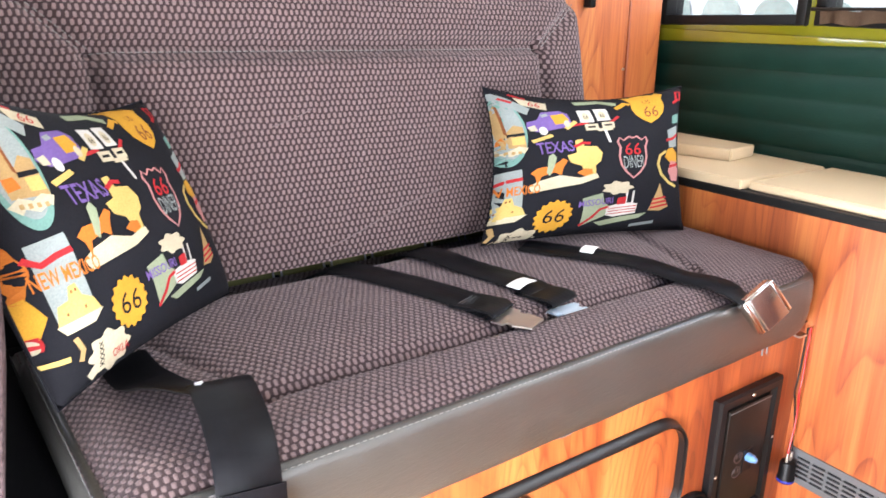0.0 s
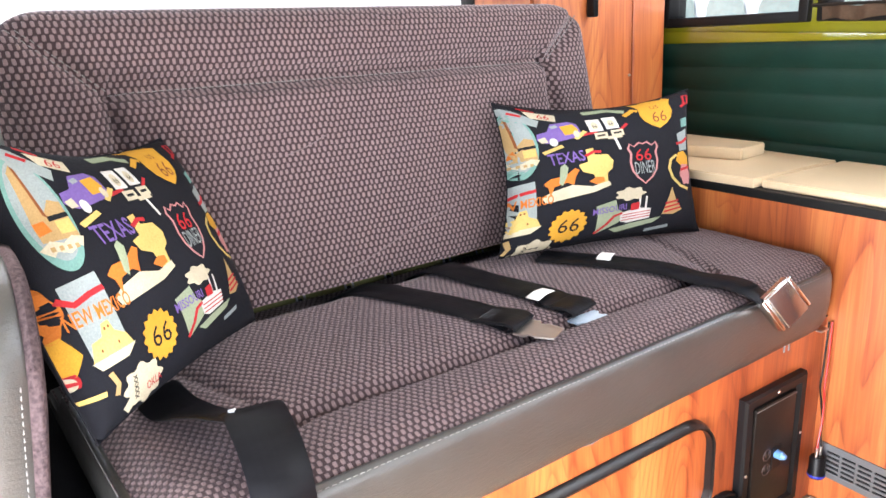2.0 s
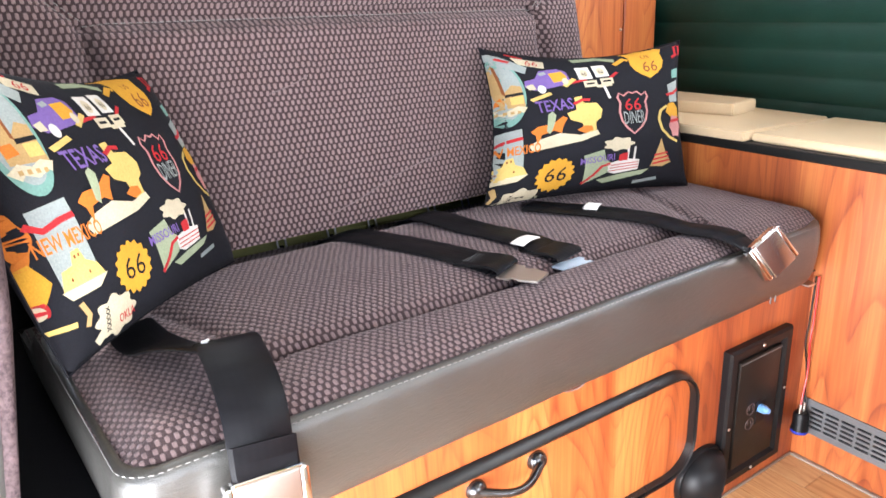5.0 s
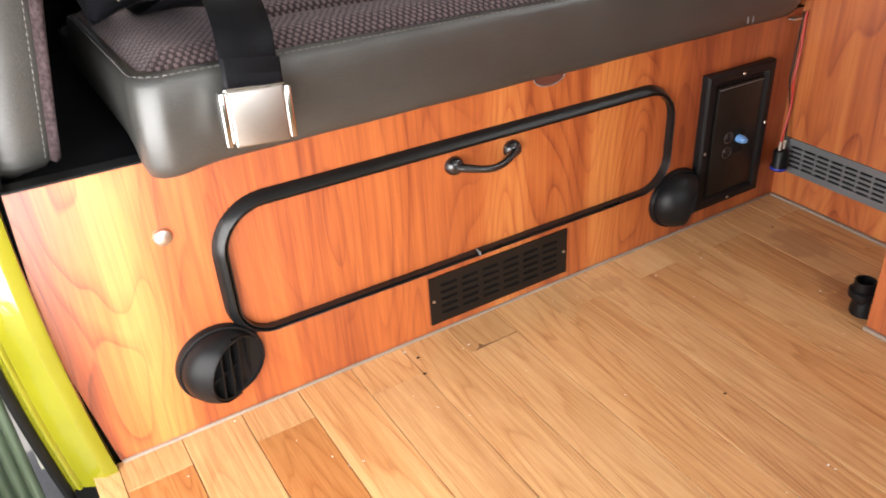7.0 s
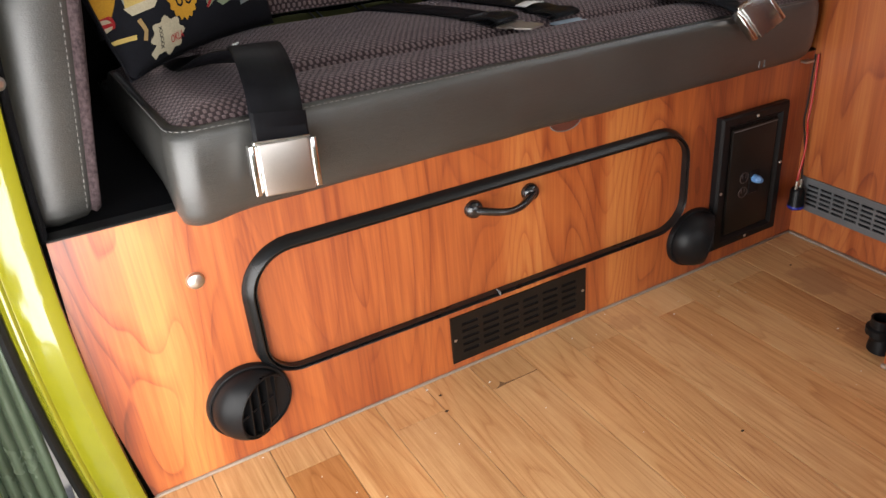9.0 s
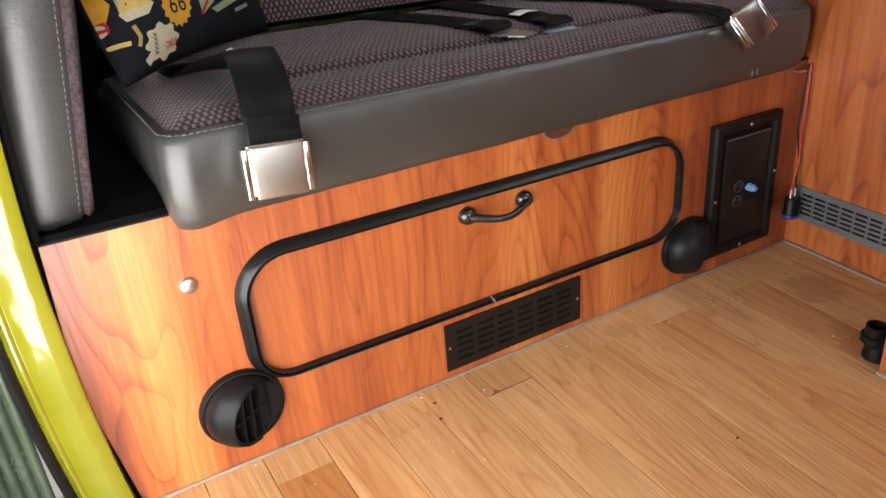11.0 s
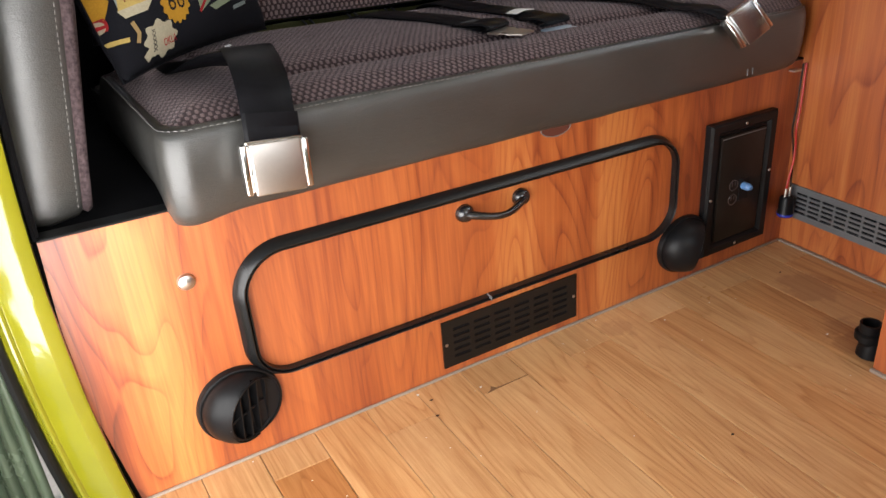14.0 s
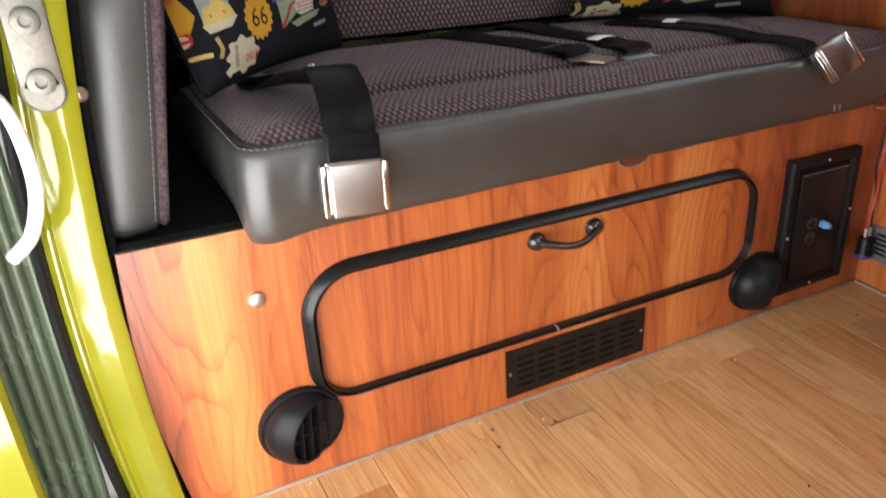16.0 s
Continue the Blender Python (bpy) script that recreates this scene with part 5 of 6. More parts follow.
class Pillow:
    """A stuffed pillow between four corners; print pieces lie on its front."""

    def __init__(self, corners, fat, label, du=0.0, su=1.0, sv=1.0, dv=0.0, bow=(0.055, 0.055)):
        self.c = [Vector(p) for p in corners]      # TL, TR, BR, BL in world places
        self.n = ((self.c[1] - self.c[3]).cross(self.c[2] - self.c[0])).normalized()
        if self.n.y > 0:
            self.n = -self.n
        self.bow = bow
        self.fat, self.du, self.su, self.sv, self.dv, self.off = fat, du, su, sv, dv, (0.0, 0.0)
        base = sum(self.c, Vector()) / 4
        self.ob = new("pillow")
        self.ob.location = (base.x, base.y, min(p.z for p in self.c))
        ROOT[self.ob] = Vector(self.ob.location)
        tagged(self.ob, label, "pillow", "printed pillows")
        bm = bmesh.new()
        N = 40
        for side in (1, -1):
            g = [[bm.verts.new(self.at(i / N, j / N, side)) for j in range(N + 1)] for i in range(N + 1)]
            for i in range(N):
                for j in range(N):
                    bm.faces.new((g[i][j], g[i + 1][j], g[i + 1][j + 1], g[i][j + 1]))
        bmesh.ops.remove_doubles(bm, verts=bm.verts[:], dist=0.0004)
        part("cover", bm, COTTON, self.ob, "black printed cotton", warp=False, angle=80)
        rim = [self.at(t, 0) for t in np.linspace(0, 1, 24)] + [self.at(1, t) for t in np.linspace(0, 1, 24)][1:] + [self.at(1 - t, 1) for t in np.linspace(0, 1, 24)][1:] + [self.at(0, 1 - t) for t in np.linspace(0, 1, 24)][1:-1]
        part("seam", tube(rim, 0.0011, 6, closed=True), COTTON, self.ob, warp=False)

    def at(self, u, v, side=1, lift=0.0):
        u, v = min(1, max(0, u)), min(1, max(0, v))
        p, q = 2 * u - 1, 2 * v - 1
        # edges bow inwards between the pointed corners
        uu = u + (self.bow[0] if p < 0 else self.bow[1]) * (-p) * (1 - q * q)
        vv = v + (0.095 if q < 0 else 0.03) * (-q) * (1 - p * p)
        a = self.c[0].lerp(self.c[1], uu)
        b = self.c[3].lerp(self.c[2], uu)
        h = ((1 - p * p) * (1 - q * q)) ** 0.42 * self.fat
        h += 0.0035 * noise.noise(Vector((u * 3.2, v * 3.2, 5 + self.c[0].x * 9))) * (1 - p ** 4) * (1 - q ** 4)
        return a.lerp(b, vv) + self.n * (side * h * (1.0 if side > 0 else 0.75) + lift)

    def uv(self, x, y):
        return self.du + self.su * (x + self.off[0]), self.dv + self.sv * (y + self.off[1])

    def lay(self, bm, material, name, label, lift):
        bmesh.ops.triangulate(bm, faces=bm.faces[:])
        for _ in range(3):
            long = [e for e in bm.edges if e.calc_length() > 0.045]
            if not long:
                break
            bmesh.ops.subdivide_edges(bm, edges=long, cuts=1)
            bmesh.ops.triangulate(bm, faces=[f for f in bm.faces if len(f.verts) > 3])
        dead = []
        for v in bm.verts:
            u, w = self.uv(v.co.x, v.co.y)
            if not (-0.02 < u < 1.02 and -0.02 < w < 1.02):
                dead.append(v)
            v.co = self.at(u, w, 1, lift)
        bmesh.ops.delete(bm, geom=dead, context="VERTS")
        if not bm.faces:
            bm.free()
            return None
        return part(name, bm, material, self.ob, label, warp=False)

    def shape(self, pts, color, label, lift=0.0006, name="print"):
        bm = bmesh.new()
        vs = [bm.verts.new((x, y, 0)) for x, y in pts]
        ed = [bm.edges.new((a, b)) for a, b in zip(vs, vs[1:] + vs[:1])]
        bmesh.ops.triangle_fill(bm, use_beauty=True, edges=ed)
        return self.lay(bm, INK[color], name, label, lift)

    def disc(self, cx, cy, rx, ry, color, label, lift=0.0006, wob=0.0, lobes=0, n=40):
        self.shape([(cx + rx * (1 + wob * math.cos(lobes * a)) * math.cos(a), cy + ry * (1 + wob * math.cos(lobes * a)) * math.sin(a)) for a in (2 * math.pi * k / n for k in range(n))], color, label, lift)

    def line(self, pts, w, color, label, lift=0.0009, closed=False):
        p = [Vector((x, y)) for x, y in pts]
        n = len(p)
        L, R = [], []
        for i in range(n):
            a, b = (p[i - 1], p[(i + 1) % n]) if closed else (p[max(i - 1, 0)], p[min(i + 1, n - 1)])
            d = (b - a).normalized()
            s = Vector((-d.y, d.x)) * w / 2
            L.append(p[i] + s), R.append(p[i] - s)
        bm = bmesh.new()
        lv, rv = [bm.verts.new((*q, 0)) for q in L], [bm.verts.new((*q, 0)) for q in R]
        for i in range(n if closed else n - 1):
            j = (i + 1) % n
            bm.faces.new((lv[i], lv[j], rv[j], rv[i]))
        self.lay(bm, INK[color], "print", label, lift)

    def text(self, word, cx, cy, w, h, color, label, lift=0.0011, turn=0.0, bold=0.0):
        cu = bpy.data.curves.new("lettering", "FONT")
        cu.body, cu.resolution_u, cu.offset = word, 2, bold
        ob = bpy.data.objects.new("lettering", cu)
        scene.collection.objects.link(ob)
        me = bpy.data.meshes.new_from_object(ob.evaluated_get(bpy.context.evaluated_depsgraph_get()))
        bm = bmesh.new()
        bm.from_mesh(me)
        bpy.data.objects.remove(ob), bpy.data.curves.remove(cu), bpy.data.meshes.remove(me)
        xs, ys = [v.co.x for v in bm.verts], [v.co.y for v in bm.verts]
        mx, my, sx, sy = (min(xs) + max(xs)) / 2, (min(ys) + max(ys)) / 2, w / (max(xs) - min(xs)), h / (max(ys) - min(ys))
        c, s = math.cos(radians(turn)), math.sin(radians(turn))
        for v in bm.verts:
            a, b = (v.co.x - mx) * sx, -(v.co.y - my) * sy
            v.co = Vector((cx + a * c - b * s, cy + a * s + b * c, 0))
        self.lay(bm, INK[color], "lettering", label, lift)


def motifs(p):
    """The print, in shares of the pillow's face: x to the right, y down."""
    sh_ = lambda cx, cy, w, h: [(cx + w * a, cy + h * b) for a, b in ((0, -0.46), (-0.14, -0.50), (-0.30, -0.40), (-0.44, -0.48), (-0.50, -0.36), (-0.42, -0.22), (-0.46, 0.02), (-0.40, 0.22), (-0.24, 0.38), (0, 0.52), (0.24, 0.38), (0.40, 0.22), (0.46, 0.02), (0.42, -0.22), (0.50, -0.36), (0.44, -0.48), (0.30, -0.40), (0.14, -0.50))]
    p.off = (0.04, 0)
    # oval with a mesa and a ribbon
    p.disc(0.055, 0.30, 0.080, 0.225, "teal", "green-bordered oval motif", 0.0005)
    p.disc(0.055, 0.29, 0.069, 0.195, "blue", "pale sky of the oval", 0.0008)
    p.shape([(0.005, 0.36), (0.015, 0.15), (0.035, 0.115), (0.05, 0.31), (0.085, 0.25), (0.12, 0.26), (0.125, 0.40), (0.01, 0.41)], "tan", "ochre buildings", 0.0011)
    p.shape([(0.033, 0.12), (0.047, 0.31), (0.058, 0.32), (0.042, 0.13)], "brown", "dark brown shade", 0.0014)
    p.shape([(0.005, 0.34), (0.04, 0.33), (0.05, 0.37), (0.01, 0.385)], "orange", "orange mesa side", 0.0013)
    p.shape([(0.055, 0.315), (0.122, 0.30), (0.124, 0.318), (0.056, 0.335)], "black", "dark roof line", 0.0014)
    p.shape([(0.07, 0.335), (0.12, 0.325), (0.12, 0.38), (0.072, 0.385)], "yellow", "yellow wall", 0.0014)
    p.line([(0.005, 0.45), (0.03, 0.425), (0.065, 0.44), (0.10, 0.415), (0.122, 0.425)], 0.042, "cream", "cream ribbon", 0.0016)
    for k in range(4):
        p.shape([(0.018 + k * 0.024, 0.428), (0.031 + k * 0.024, 0.426), (0.031 + k * 0.024, 0.444), (0.018 + k * 0.024, 0.446)], "tan", "bar of small lettering", 0.0019)
    p.off = (0.02, 0)
    p.line([(0.125, 0.025), (0.19, 0.05)], 0.012, "red", "red dashes", 0.001)
    # pale card at the upper left
    p.shape([(0.02, 0.02), (0.10, 0.05), (0.19, 0.12), (0.17, 0.17), (0.06, 0.10), (0.01, 0.06)], "blue", "pale blue card motif", 0.0006)
    p.shape([(0.07, 0.075), (0.12, 0.095), (0.13, 0.08), (0.08, 0.06)], "red", "red dashes", 0.001)
    p.shape([(0.14, 0.045), (0.27, 0.07), (0.26, 0.125), (0.16, 0.10)], "cream", "cream card", 0.0007)
    p.text("66", 0.215, 0.085, 0.05, 0.04, "red", "red numerals", 0.0011, 8)
    p.off = (0, 0)
    # purple estate car
    p.shape([(0.175, 0.27), (0.18, 0.225), (0.225, 0.205), (0.25, 0.145), (0.33, 0.125), (0.365, 0.145), (0.375, 0.215), (0.355, 0.25), (0.255, 0.285), (0.215, 0.295)], "purple", "purple estate car motif", 0.0007)
    p.shape([(0.285, 0.165), (0.345, 0.145), (0.365, 0.19), (0.355, 0.22), (0.30, 0.235)], "gold", "wood-sided rear of the car", 0.001)
    p.disc(0.243, 0.285, 0.018, 0.030, "white", "white-walled wheel", 0.0011)
    p.disc(0.352, 0.225, 0.014, 0.026, "cream", "rear wheel", 0.0012)
    p.shape([(0.178, 0.262), (0.21, 0.245), (0.22, 0.285), (0.19, 0.29)], "cream", "chrome front of the car", 0.0012)
    p.line([(0.245, 0.175), (0.275, 0.16)], 0.02, "blue", "windscreen", 0.0012)
    p.line([(0.19, 0.365), (0.28, 0.315)], 0.022, "yellow", "road dash", 0.0008)
    p.line([(0.345, 0.265), (0.395, 0.205)], 0.022, "yellow", "road dash", 0.0008)
    p.off = (0.02, 0)
    # signpost cluster
    for cx, cy in ((0.425, 0.165), (0.505, 0.15)):
        p.shape([(cx - 0.033, cy - 0.05), (cx + 0.03, cy - 0.055), (cx + 0.036, cy + 0.045), (cx - 0.028, cy + 0.05)], "white", "white route sign", 0.0008)
        p.disc(cx, cy, 0.018, 0.034, "cream", "shield on the sign", 0.0011)
        p.text("66", cx, cy + 0.003, 0.022, 0.03, "black", "route numerals", 0.0014)
        p.shape([(cx - 0.012, cy + 0.062), (cx + 0.05, cy + 0.058), (cx + 0.052, cy + 0.108), (cx - 0.010, cy + 0.114)], "cream", "arrow sign", 0.0008)
        p.line([(cx + 0.0, cy + 0.087), (cx + 0.038, cy + 0.082)], 0.014, "black", "arrow", 0.0011)
    p.line([(0.355, 0.24), (0.43, 0.215)], 0.016, "red", "red neon stroke", 0.0006)
    p.line([(0.54, 0.215), (0.585, 0.165)], 0.016, "red", "red neon stroke", 0.0006)
    p.line([(0.47, 0.275), (0.545, 0.265)], 0.022, "cream", "sign arm", 0.0009)
    p.line([(0.505, 0.275), (0.525, 0.375)], 0.013, "white", "sign post", 0.0009)
    p.line([(0.40, 0.05), (0.52, 0.03), (0.60, 0.06)], 0.03, "sage", "sage green streak", 0.0005)
    p.off = (0.005, 0)
    # orange route shield
    p.shape(sh_(0.775, 0.105, 0.205, 0.25), "gold", "orange route shield motif", 0.0007)
    p.text("66", 0.785, 0.14, 0.085, 0.09, "brown", "route numerals", 0.0011)
    p.text("US", 0.775, 0.055, 0.045, 0.03, "brown", "small letters", 0.0011)
    p.line([(0.60, 0.10), (0.66, 0.055), (0.68, 0.07)], 0.025, "gold", "golden streak", 0.0007)
    p.line([(0.955, 0.09), (0.955, 0.02), (0.985, 0.03), (0.985, 0.09)], 0.014, "red", "red neon outline", 0.0007)
    p.line([(0.93, 0.10), (0.97, 0.08)], 0.02, "red", "red neon stroke", 0.0007)
    p.off = (-0.027, 0)
    # Texas
    p.text("TEXAS", 0.315, 0.405, 0.165, 0.085, "purple", "purple TEXAS lettering", 0.0012, -7, 0.012)
    p.shape([(0.405, 0.355), (0.44, 0.345), (0.445, 0.40), (0.505, 0.405), (0.53, 0.46), (0.52, 0.52), (0.495, 0.545), (0.495, 0.60), (0.45, 0.625), (0.43, 0.545), (0.38, 0.52), (0.365, 0.47), (0.41, 0.45)], "yellow", "yellow map of the state", 0.0007)
    p.line([(0.40, 0.405), (0.44, 0.375), (0.475, 0.38)], 0.02, "red", "red ribbon", 0.0013)
    p.shape([(0.20, 0.66), (0.24, 0.63), (0.33, 0.60), (0.42, 0.625), (0.50, 0.60), (0.51, 0.63), (0.43, 0.665), (0.31, 0.685), (0.22, 0.70)], "cream", "cream dust cloud", 0.0009)
    p.shape([(0.205, 0.575), (0.235, 0.545), (0.30, 0.535), (0.345, 0.49), (0.365, 0.505), (0.345, 0.55), (0.335, 0.60), (0.305, 0.58), (0.25, 0.60), (0.235, 0.66), (0.225, 0.60)], "orange", "orange running animal shape", 0.0012)
    p.shape([(0.27, 0.58), (0.28, 0.47), (0.30, 0.45), (0.315, 0.48), (0.305, 0.54), (0.285, 0.60)], "sage", "plain upright shape", 0.0015)
    p.shape([(0.405, 0.59), (0.44, 0.565), (0.475, 0.57), (0.48, 0.60), (0.44, 0.615)], "orange", "small orange animal shape", 0.0012)
    p.off = (-0.02, 0.03)
    # diner shield
    p.line(sh_(0.685, 0.455, 0.165, 0.30), 0.0115, "pink", "pink neon shield outline", 0.0008, True)
    p.text("66", 0.683, 0.405, 0.088, 0.095, "red", "red neon numerals", 0.0011)
    p.text("DINER", 0.688, 0.50, 0.115, 0.085, "blue", "pale neon lettering", 0.0011, -4)
    p.off = (-0.02, -0.02)
    # New Mexico
    p.shape([(0.045, 0.585), (0.165, 0.565), (0.185, 0.83), (0.175, 0.865), (0.06, 0.87)], "blue", "pale blue mission card", 0.0006)
    p.line([(0.03, 0.625), (0.07, 0.655), (0.12, 0.635), (0.17, 0.625)], 0.022, "red", "red ribbon", 0.0010)
    p.text("NEW MEXICO", 0.135, 0.70, 0.215, 0.058, "orange", "orange NEW MEXICO lettering", 0.0013, -3, 0.014)
    p.shape([(0.055, 0.87), (0.07, 0.80), (0.105, 0.79), (0.115, 0.745), (0.14, 0.74), (0.15, 0.785), (0.185, 0.81), (0.205, 0.86), (0.13, 0.885)], "yellow", "yellow adobe church", 0.0010)
    p.shape([(0.05, 0.865), (0.21, 0.855), (0.17, 0.895), (0.07, 0.90)], "cream", "cream ground", 0.0013)
    for q in ((0.12, 0.765), (0.133, 0.762), (0.09, 0.835), (0.15, 0.83)):
        p.disc(q[0], q[1], 0.0035, 0.007, "brown", "dark window", 0.0016, n=10)
    p.off = (0, -0.01)
    # sun with numerals
    p.disc(0.305, 0.875, 0.078, 0.098, "gold", "golden scalloped sun motif", 0.0007, 0.07, 16, 96)
    p.text("66", 0.308, 0.875, 0.092, 0.085, "black", "black numerals on the sun", 0.0011)
    p.off = (-0.018, 0.03)
    # Missouri
    p.shape([(0.435, 0.735), (0.53, 0.705), (0.545, 0.77), (0.58, 0.80), (0.56, 0.86), (0.46, 0.92), (0.45, 0.80)], "sage", "sage green map of the state", 0.0006)
    p.line([(0.455, 0.915), (0.50, 0.865), (0.53, 0.815), (0.57, 0.80)], 0.015, "red", "red river line", 0.0010)
    p.text("MISSOURI", 0.505, 0.765, 0.165, 0.042, "purple", "purple MISSOURI lettering", 0.0012, -5, 0.012)
    p.disc(0.605, 0.675, 0.075, 0.042, "cream", "cream steam cloud", 0.0008, 0.14, 7)
    p.shape([(0.56, 0.80), (0.645, 0.775), (0.72, 0.785), (0.715, 0.85), (0.60, 0.87), (0.565, 0.855)], "white", "white paddle steamer", 0.0008)
    for k in range(3):
        p.line([(0.57, 0.815 + 0.018 * k), (0.715, 0.80 + 0.018 * k)], 0.0055, "red", "red deck line", 0.0012)
    for k in (0.655, 0.69):
        p.line([(k, 0.785), (k + 0.003, 0.70)], 0.010, "white", "white funnel", 0.0008)
    p.shape([(0.61, 0.79), (0.61, 0.745), (0.655, 0.735), (0.655, 0.785)], "red", "red deck house", 0.0012)
    p.shape([(0.52, 0.90), (0.62, 0.875), (0.78, 0.85), (0.74, 0.885), (0.56, 0.925)], "sage", "pale water line", 0.0006)
    p.off = (0, 0)
    # teepee shape, hat and neon at the right
    p.shape([(0.765, 0.865), (0.795, 0.775), (0.825, 0.68), (0.85, 0.775), (0.885, 0.84), (0.83, 0.87)], "tan", "tan tent motif", 0.0007)
    for k in range(3):
        p.line([(0.775 + 0.004 * k, 0.85 - 0.028 * k), (0.875 - 0.006 * k, 0.825 - 0.025 * k)], 0.012, "red", "red zigzag band", 0.0011)
    p.line([(0.875, 0.455), (0.83, 0.49), (0.815, 0.55), (0.835, 0.62), (0.885, 0.675), (0.94, 0.70)], 0.018, "yellow", "yellow rope", 0.0007)
    p.shape([(0.865, 0.50), (0.885, 0.44), (0.93, 0.43), (0.965, 0.47), (0.965, 0.53), (0.90, 0.535)], "gold", "golden rounded shape", 0.0010)
    p.disc(0.93, 0.595, 0.042, 0.072, "pink", "pink rounded shape", 0.0010, 0.1, 6)
    p.line([(0.895, 0.565), (0.97, 0.545)], 0.018, "red", "red stripe", 0.0013)
    p.shape([(0.885, 0.30), (0.965, 0.27), (0.965, 0.42), (0.90, 0.43)], "blue", "pale blue card", 0.0006)
    p.line([(0.875, 0.375), (0.925, 0.365), (0.97, 0.335)], 0.02, "red", "red ribbon", 0.0010)
    p.shape([(0.925, 0.195), (0.975, 0.185), (0.975, 0.25), (0.925, 0.255)], "teal", "grey-green sign", 0.0007)
    p.off = (0.03, 0)
    # cloud and feather at the lower left, streaks at the foot
    p.disc(0.155, 1.0, 0.085, 0.072, "cream", "cream cloud motif", 0.0007, 0.13, 8)
    p.line([(0.10, 1.03), (0.06, 1.06)], 0.035, "cream", "cream plume", 0.0008)
    for k in range(5):
        y = 0.955 + 0.018 * k
        p.line([(0.112 - 0.002 * k, y), (0.128 - 0.001 * k, y + 0.016)], 0.0035, "black", "dark derrick lattice", 0.0010)
        p.line([(0.128 - 0.001 * k, y), (0.112 - 0.002 * k, y + 0.016)], 0.0035, "black", "dark derrick lattice", 0.0010)
    p.text("OKLA", 0.20, 1.02, 0.075, 0.034, "red", "red OKLA lettering", 0.0012, -6, 0.01)
    p.line([(0.66, 0.965), (0.78, 0.945)], 0.02, "blue", "pale streak", 0.0006)
    p.off = (0.02, 0)
    # what shows further left on the print
    p.shape([(-0.16, 0.60), (-0.10, 0.57), (-0.07, 0.74), (-0.12, 0.80), (-0.16, 0.72)], "blue", "pale blue card", 0.0006)
    p.disc(-0.05, 0.64, 0.045, 0.09, "orange", "orange rounded shape", 0.0008, 0.1, 5)
    p.shape([(-0.10, 0.74), (-0.03, 0.72), (0.0, 0.80), (-0.03, 0.86), (-0.09, 0.84)], "gold", "golden rounded shape", 0.0009)
    p.line([(-0.13, 0.80), (-0.12, 0.90), (-0.04, 0.95), (0.02, 0.96)], 0.018, "yellow", "yellow rope", 0.0007)
    p.disc(-0.055, 0.875, 0.028, 0.042, "red", "red rounded shape", 0.0011)
    p.disc(-0.05, 0.88, 0.016, 0.026, "cream", "cream rounded shape", 0.0014)
    p.disc(-0.18, 0.36, 0.05, 0.12, "gold", "golden shield motif", 0.0007)
    p.line([(0.05, 0.90), (0.065, 0.95), (0.05, 0.985)], 0.018, "tan", "tan curl", 0.0008)


pr = Pillow([(-0.304, 0.306, 0.574), (-0.014, 0.229, 0.557), (-0.036, 0.182, 0.364), (-0.364, 0.226, 0.398)], 0.050, "black oblong pillow with road-trip prints leaning against the backrest", -0.07, 1.05, 0.99, 0.012)
motifs(pr)
pl = Pillow([(-0.913, 0.189, 0.664), (-0.724, 0.303, 0.604), (-0.668, 0.272, 0.397), (-0.868, 0.120, 0.402)], 0.053, "black pillow with road-trip prints propped at the side cushion", 0.022, 0.922, 0.893, 0.012, (-0.02, 0.035))
motifs(pl)

# ---- outside: a white vehicle seen through the window ----
car = thing("parked_van", (3.6, 2.6, -0.55), "white parked van seen through the side window", "vehicle")
part("body", box(3.1, 4.9, -1.0, 6.5, -0.3, 1.6, 0.15, 4), WHITE_PAINT, car, warp=False)
for k in range(12):
    y = 1.0 + 0.34 * k
    w = bmesh.new()
    f = w.faces.new([w.verts.new((3.092, a, z)) for a, z in rounded_rect(y, y + 0.26, 0.12, 0.44, (0.02, 0.02, 0.12, 0.12), 6)])
    part("window", w, PALE_GLASS, car, "pale hazy arched window", warp=False, smooth=False)
for y in (0.3, 5.0):
    part("wheel", lathe((3.12, y, -0.25), (-1, 0, 0), [(0, 0.0), (0.3, 0.0), (0.3, 0.05), (0.18, 0.06), (0, 0.05)], 28), RUBBER, car, warp=False)

# ---- oak strip floor ----
floor = thing("floor", (-0.5, -0.5, -0.014), "varnished oak strip floor with worn patches", "floor", kind="structure")
part("subfloor", box(-1.02, 0.21, -2.0, 0.02, -0.05, -0.0125), CARPET_AND_SHADE, floor, smooth=False)
PW = 0.0657
rng = random.Random(4)


def strip(x0, x1, y0, y1, red):
    g = 0.0004
    b = box(x0 + g, x1 - g, y0 + g, y1 - g, -0.012, 0.0)
    top = [e for e in b.edges if all(v.co.z > -0.001 for v in e.verts)]
    bmesh.ops.bevel(b, geom=top, offset=0.0005, segments=1, affect="EDGES")
    part("plank", b, OAK_RED if red else OAK, floor, smooth=False)


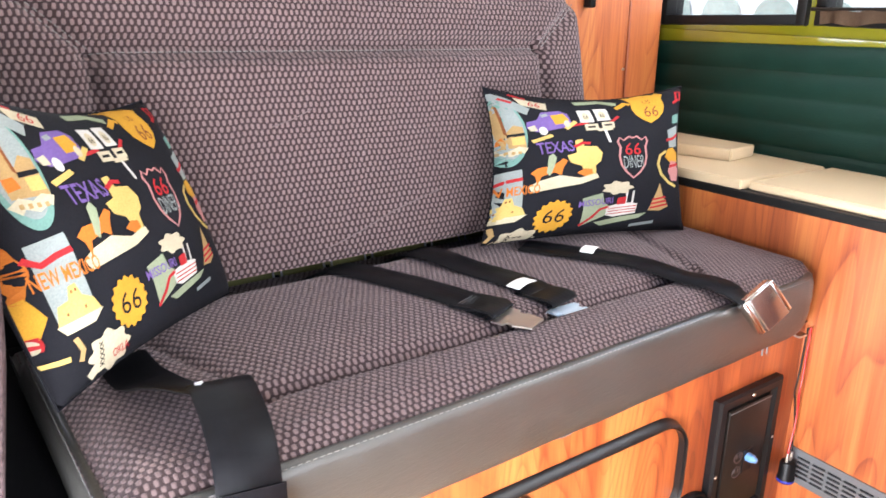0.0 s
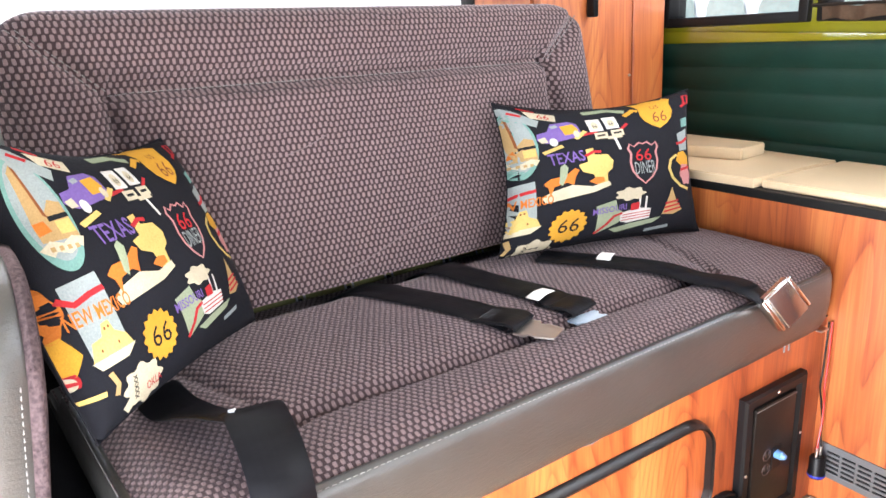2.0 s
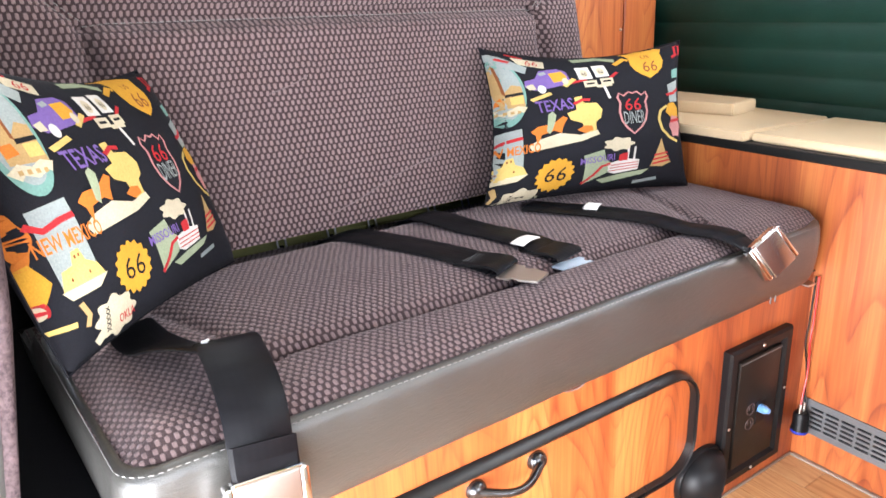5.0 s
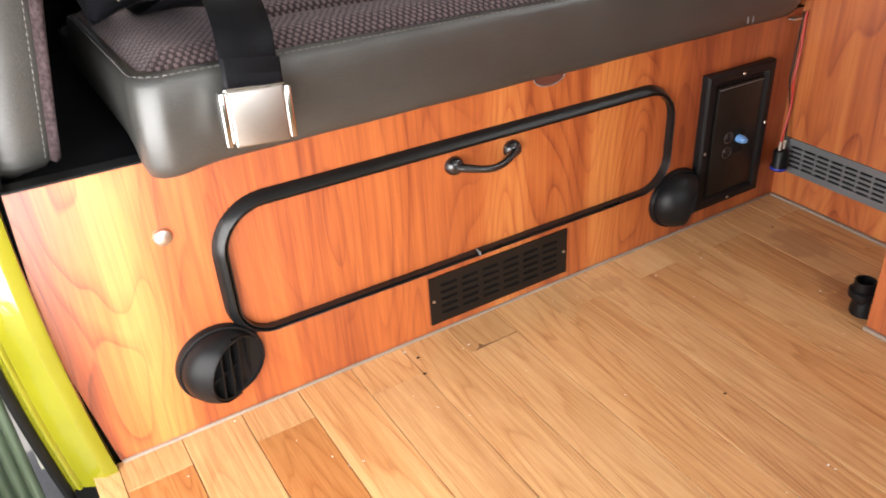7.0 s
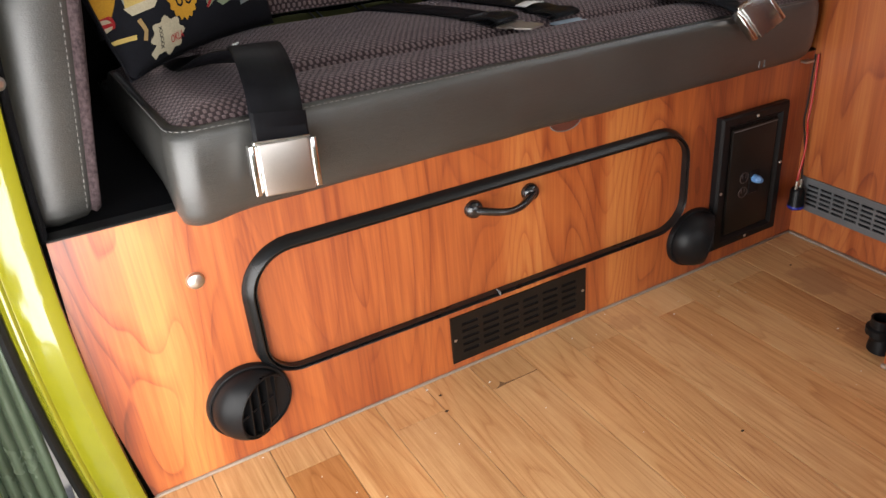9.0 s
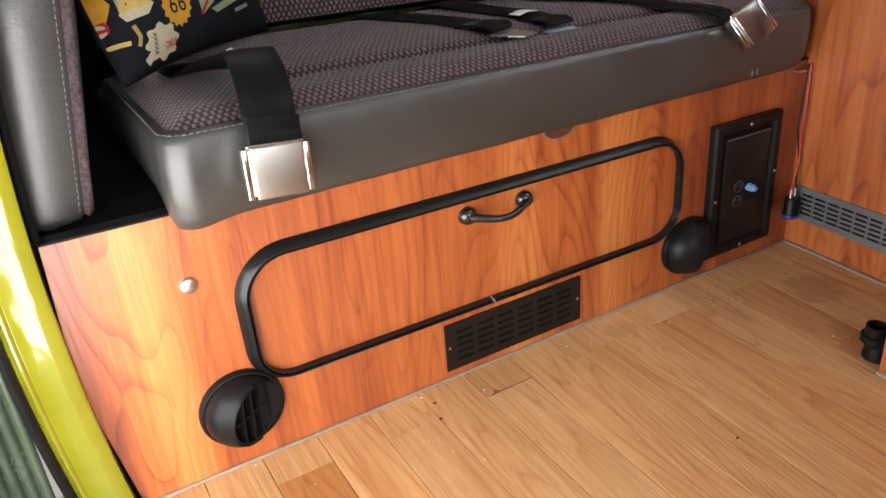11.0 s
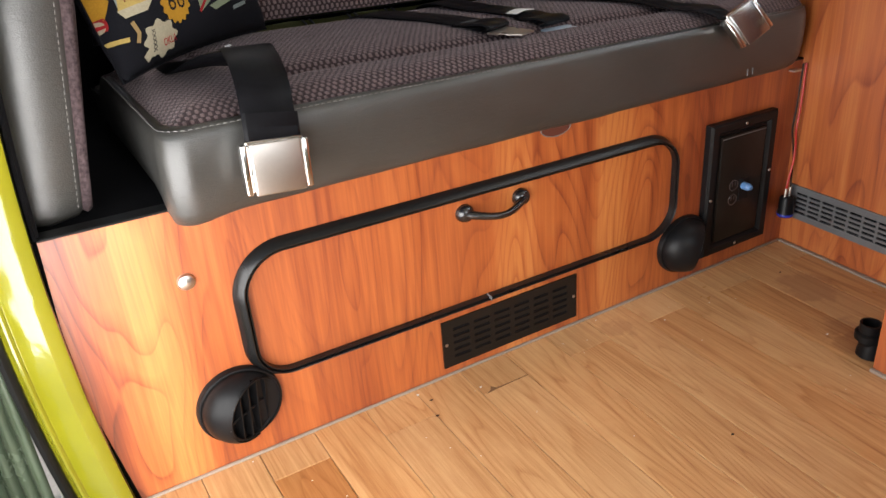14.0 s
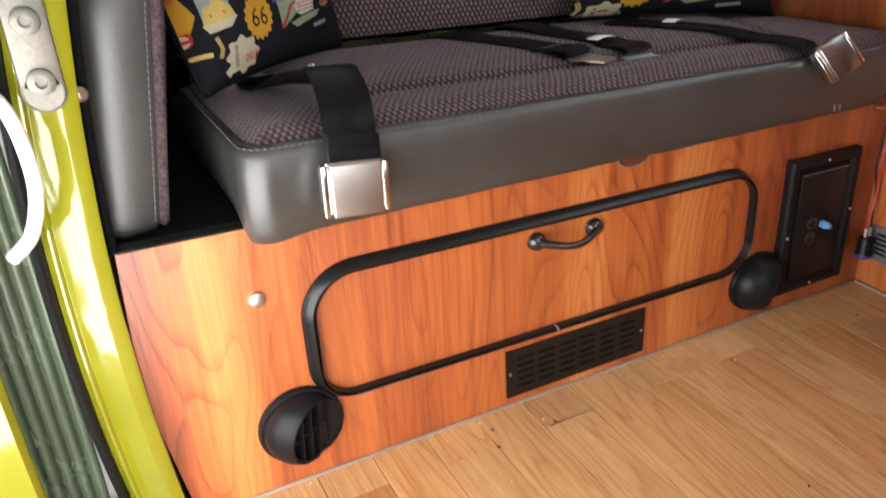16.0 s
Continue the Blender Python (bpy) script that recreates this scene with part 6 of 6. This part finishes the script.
# long strips and strips with a short end piece at the bench alternate
for i in range(-2, 15):
    x0 = -0.9095 + PW * i
    x1 = x0 + PW
    ys = [0.0]
    if i % 2:
        ys.append(-0.057 if i > 1 else -0.053 if i > 0 else -0.046)
    y = (-0.62 if i % 2 else -0.80) - 0.30 * rng.random()
    while y > -1.9:
        ys.append(y)
        y -= rng.choice((0.31, 0.43, 0.52, 0.6))
    ys.append(-1.99)
    for k, (a, c) in enumerate(zip(ys, ys[1:])):
        strip(max(x0, -1.0), min(x1, 0.0), c, a, i in (-1, 1) and k == 1)
# one end joint has opened and chipped
b = bmesh.new()
b.faces.new([b.verts.new((x, y, 0.0004)) for x, y in ((-0.578, -0.0600), (-0.560, -0.0588), (-0.535, -0.0582), (-0.515, -0.0576), (-0.515, -0.0566), (-0.540, -0.0570), (-0.562, -0.0560), (-0.566, -0.0500), (-0.570, -0.0560))])
part("open_joint", b, plain("joint_dirt", (0.15, 0.075, 0.032), 0.7, 0, 0.4, 120, 0.3), floor, "dark open joint with a chipped corner", smooth=False)
# crumbs and grit on the boards
bm = bmesh.new()
for k in range(40):
    x, y = -0.95 + 0.85 * rng.random(), -0.004 - 0.5 * rng.random() ** 1.6
    r = 0.0005 + 0.0008 * rng.random() ** 2
    q = bmesh.ops.create_icosphere(bm, subdivisions=1, radius=r)
    for v in q["verts"]:
        v.co = Vector((v.co.x * 1.5 + x, v.co.y + y, v.co.z * 0.5 + r * 0.3))
tagged(part("crumbs", bm, TAG), "scattered pale crumbs on the oak floor", "crumbs", kind="stuff")
bm = bmesh.new()
for x, y, r in ((-0.398, -0.273, 0.0016), (-0.638, -0.031, 0.0018), (-0.08, -0.07, 0.0015), (-0.646, -0.06, 0.0018)):
    q = bmesh.ops.create_icosphere(bm, subdivisions=1, radius=r)
    for v in q["verts"]:
        v.co = Vector((v.co.x * 1.6 + x, v.co.y + y, v.co.z * 0.4))
tagged(part("dark_grit", bm, BROWNBLACK), "few dark specks on the oak floor", "grit", kind="stuff")
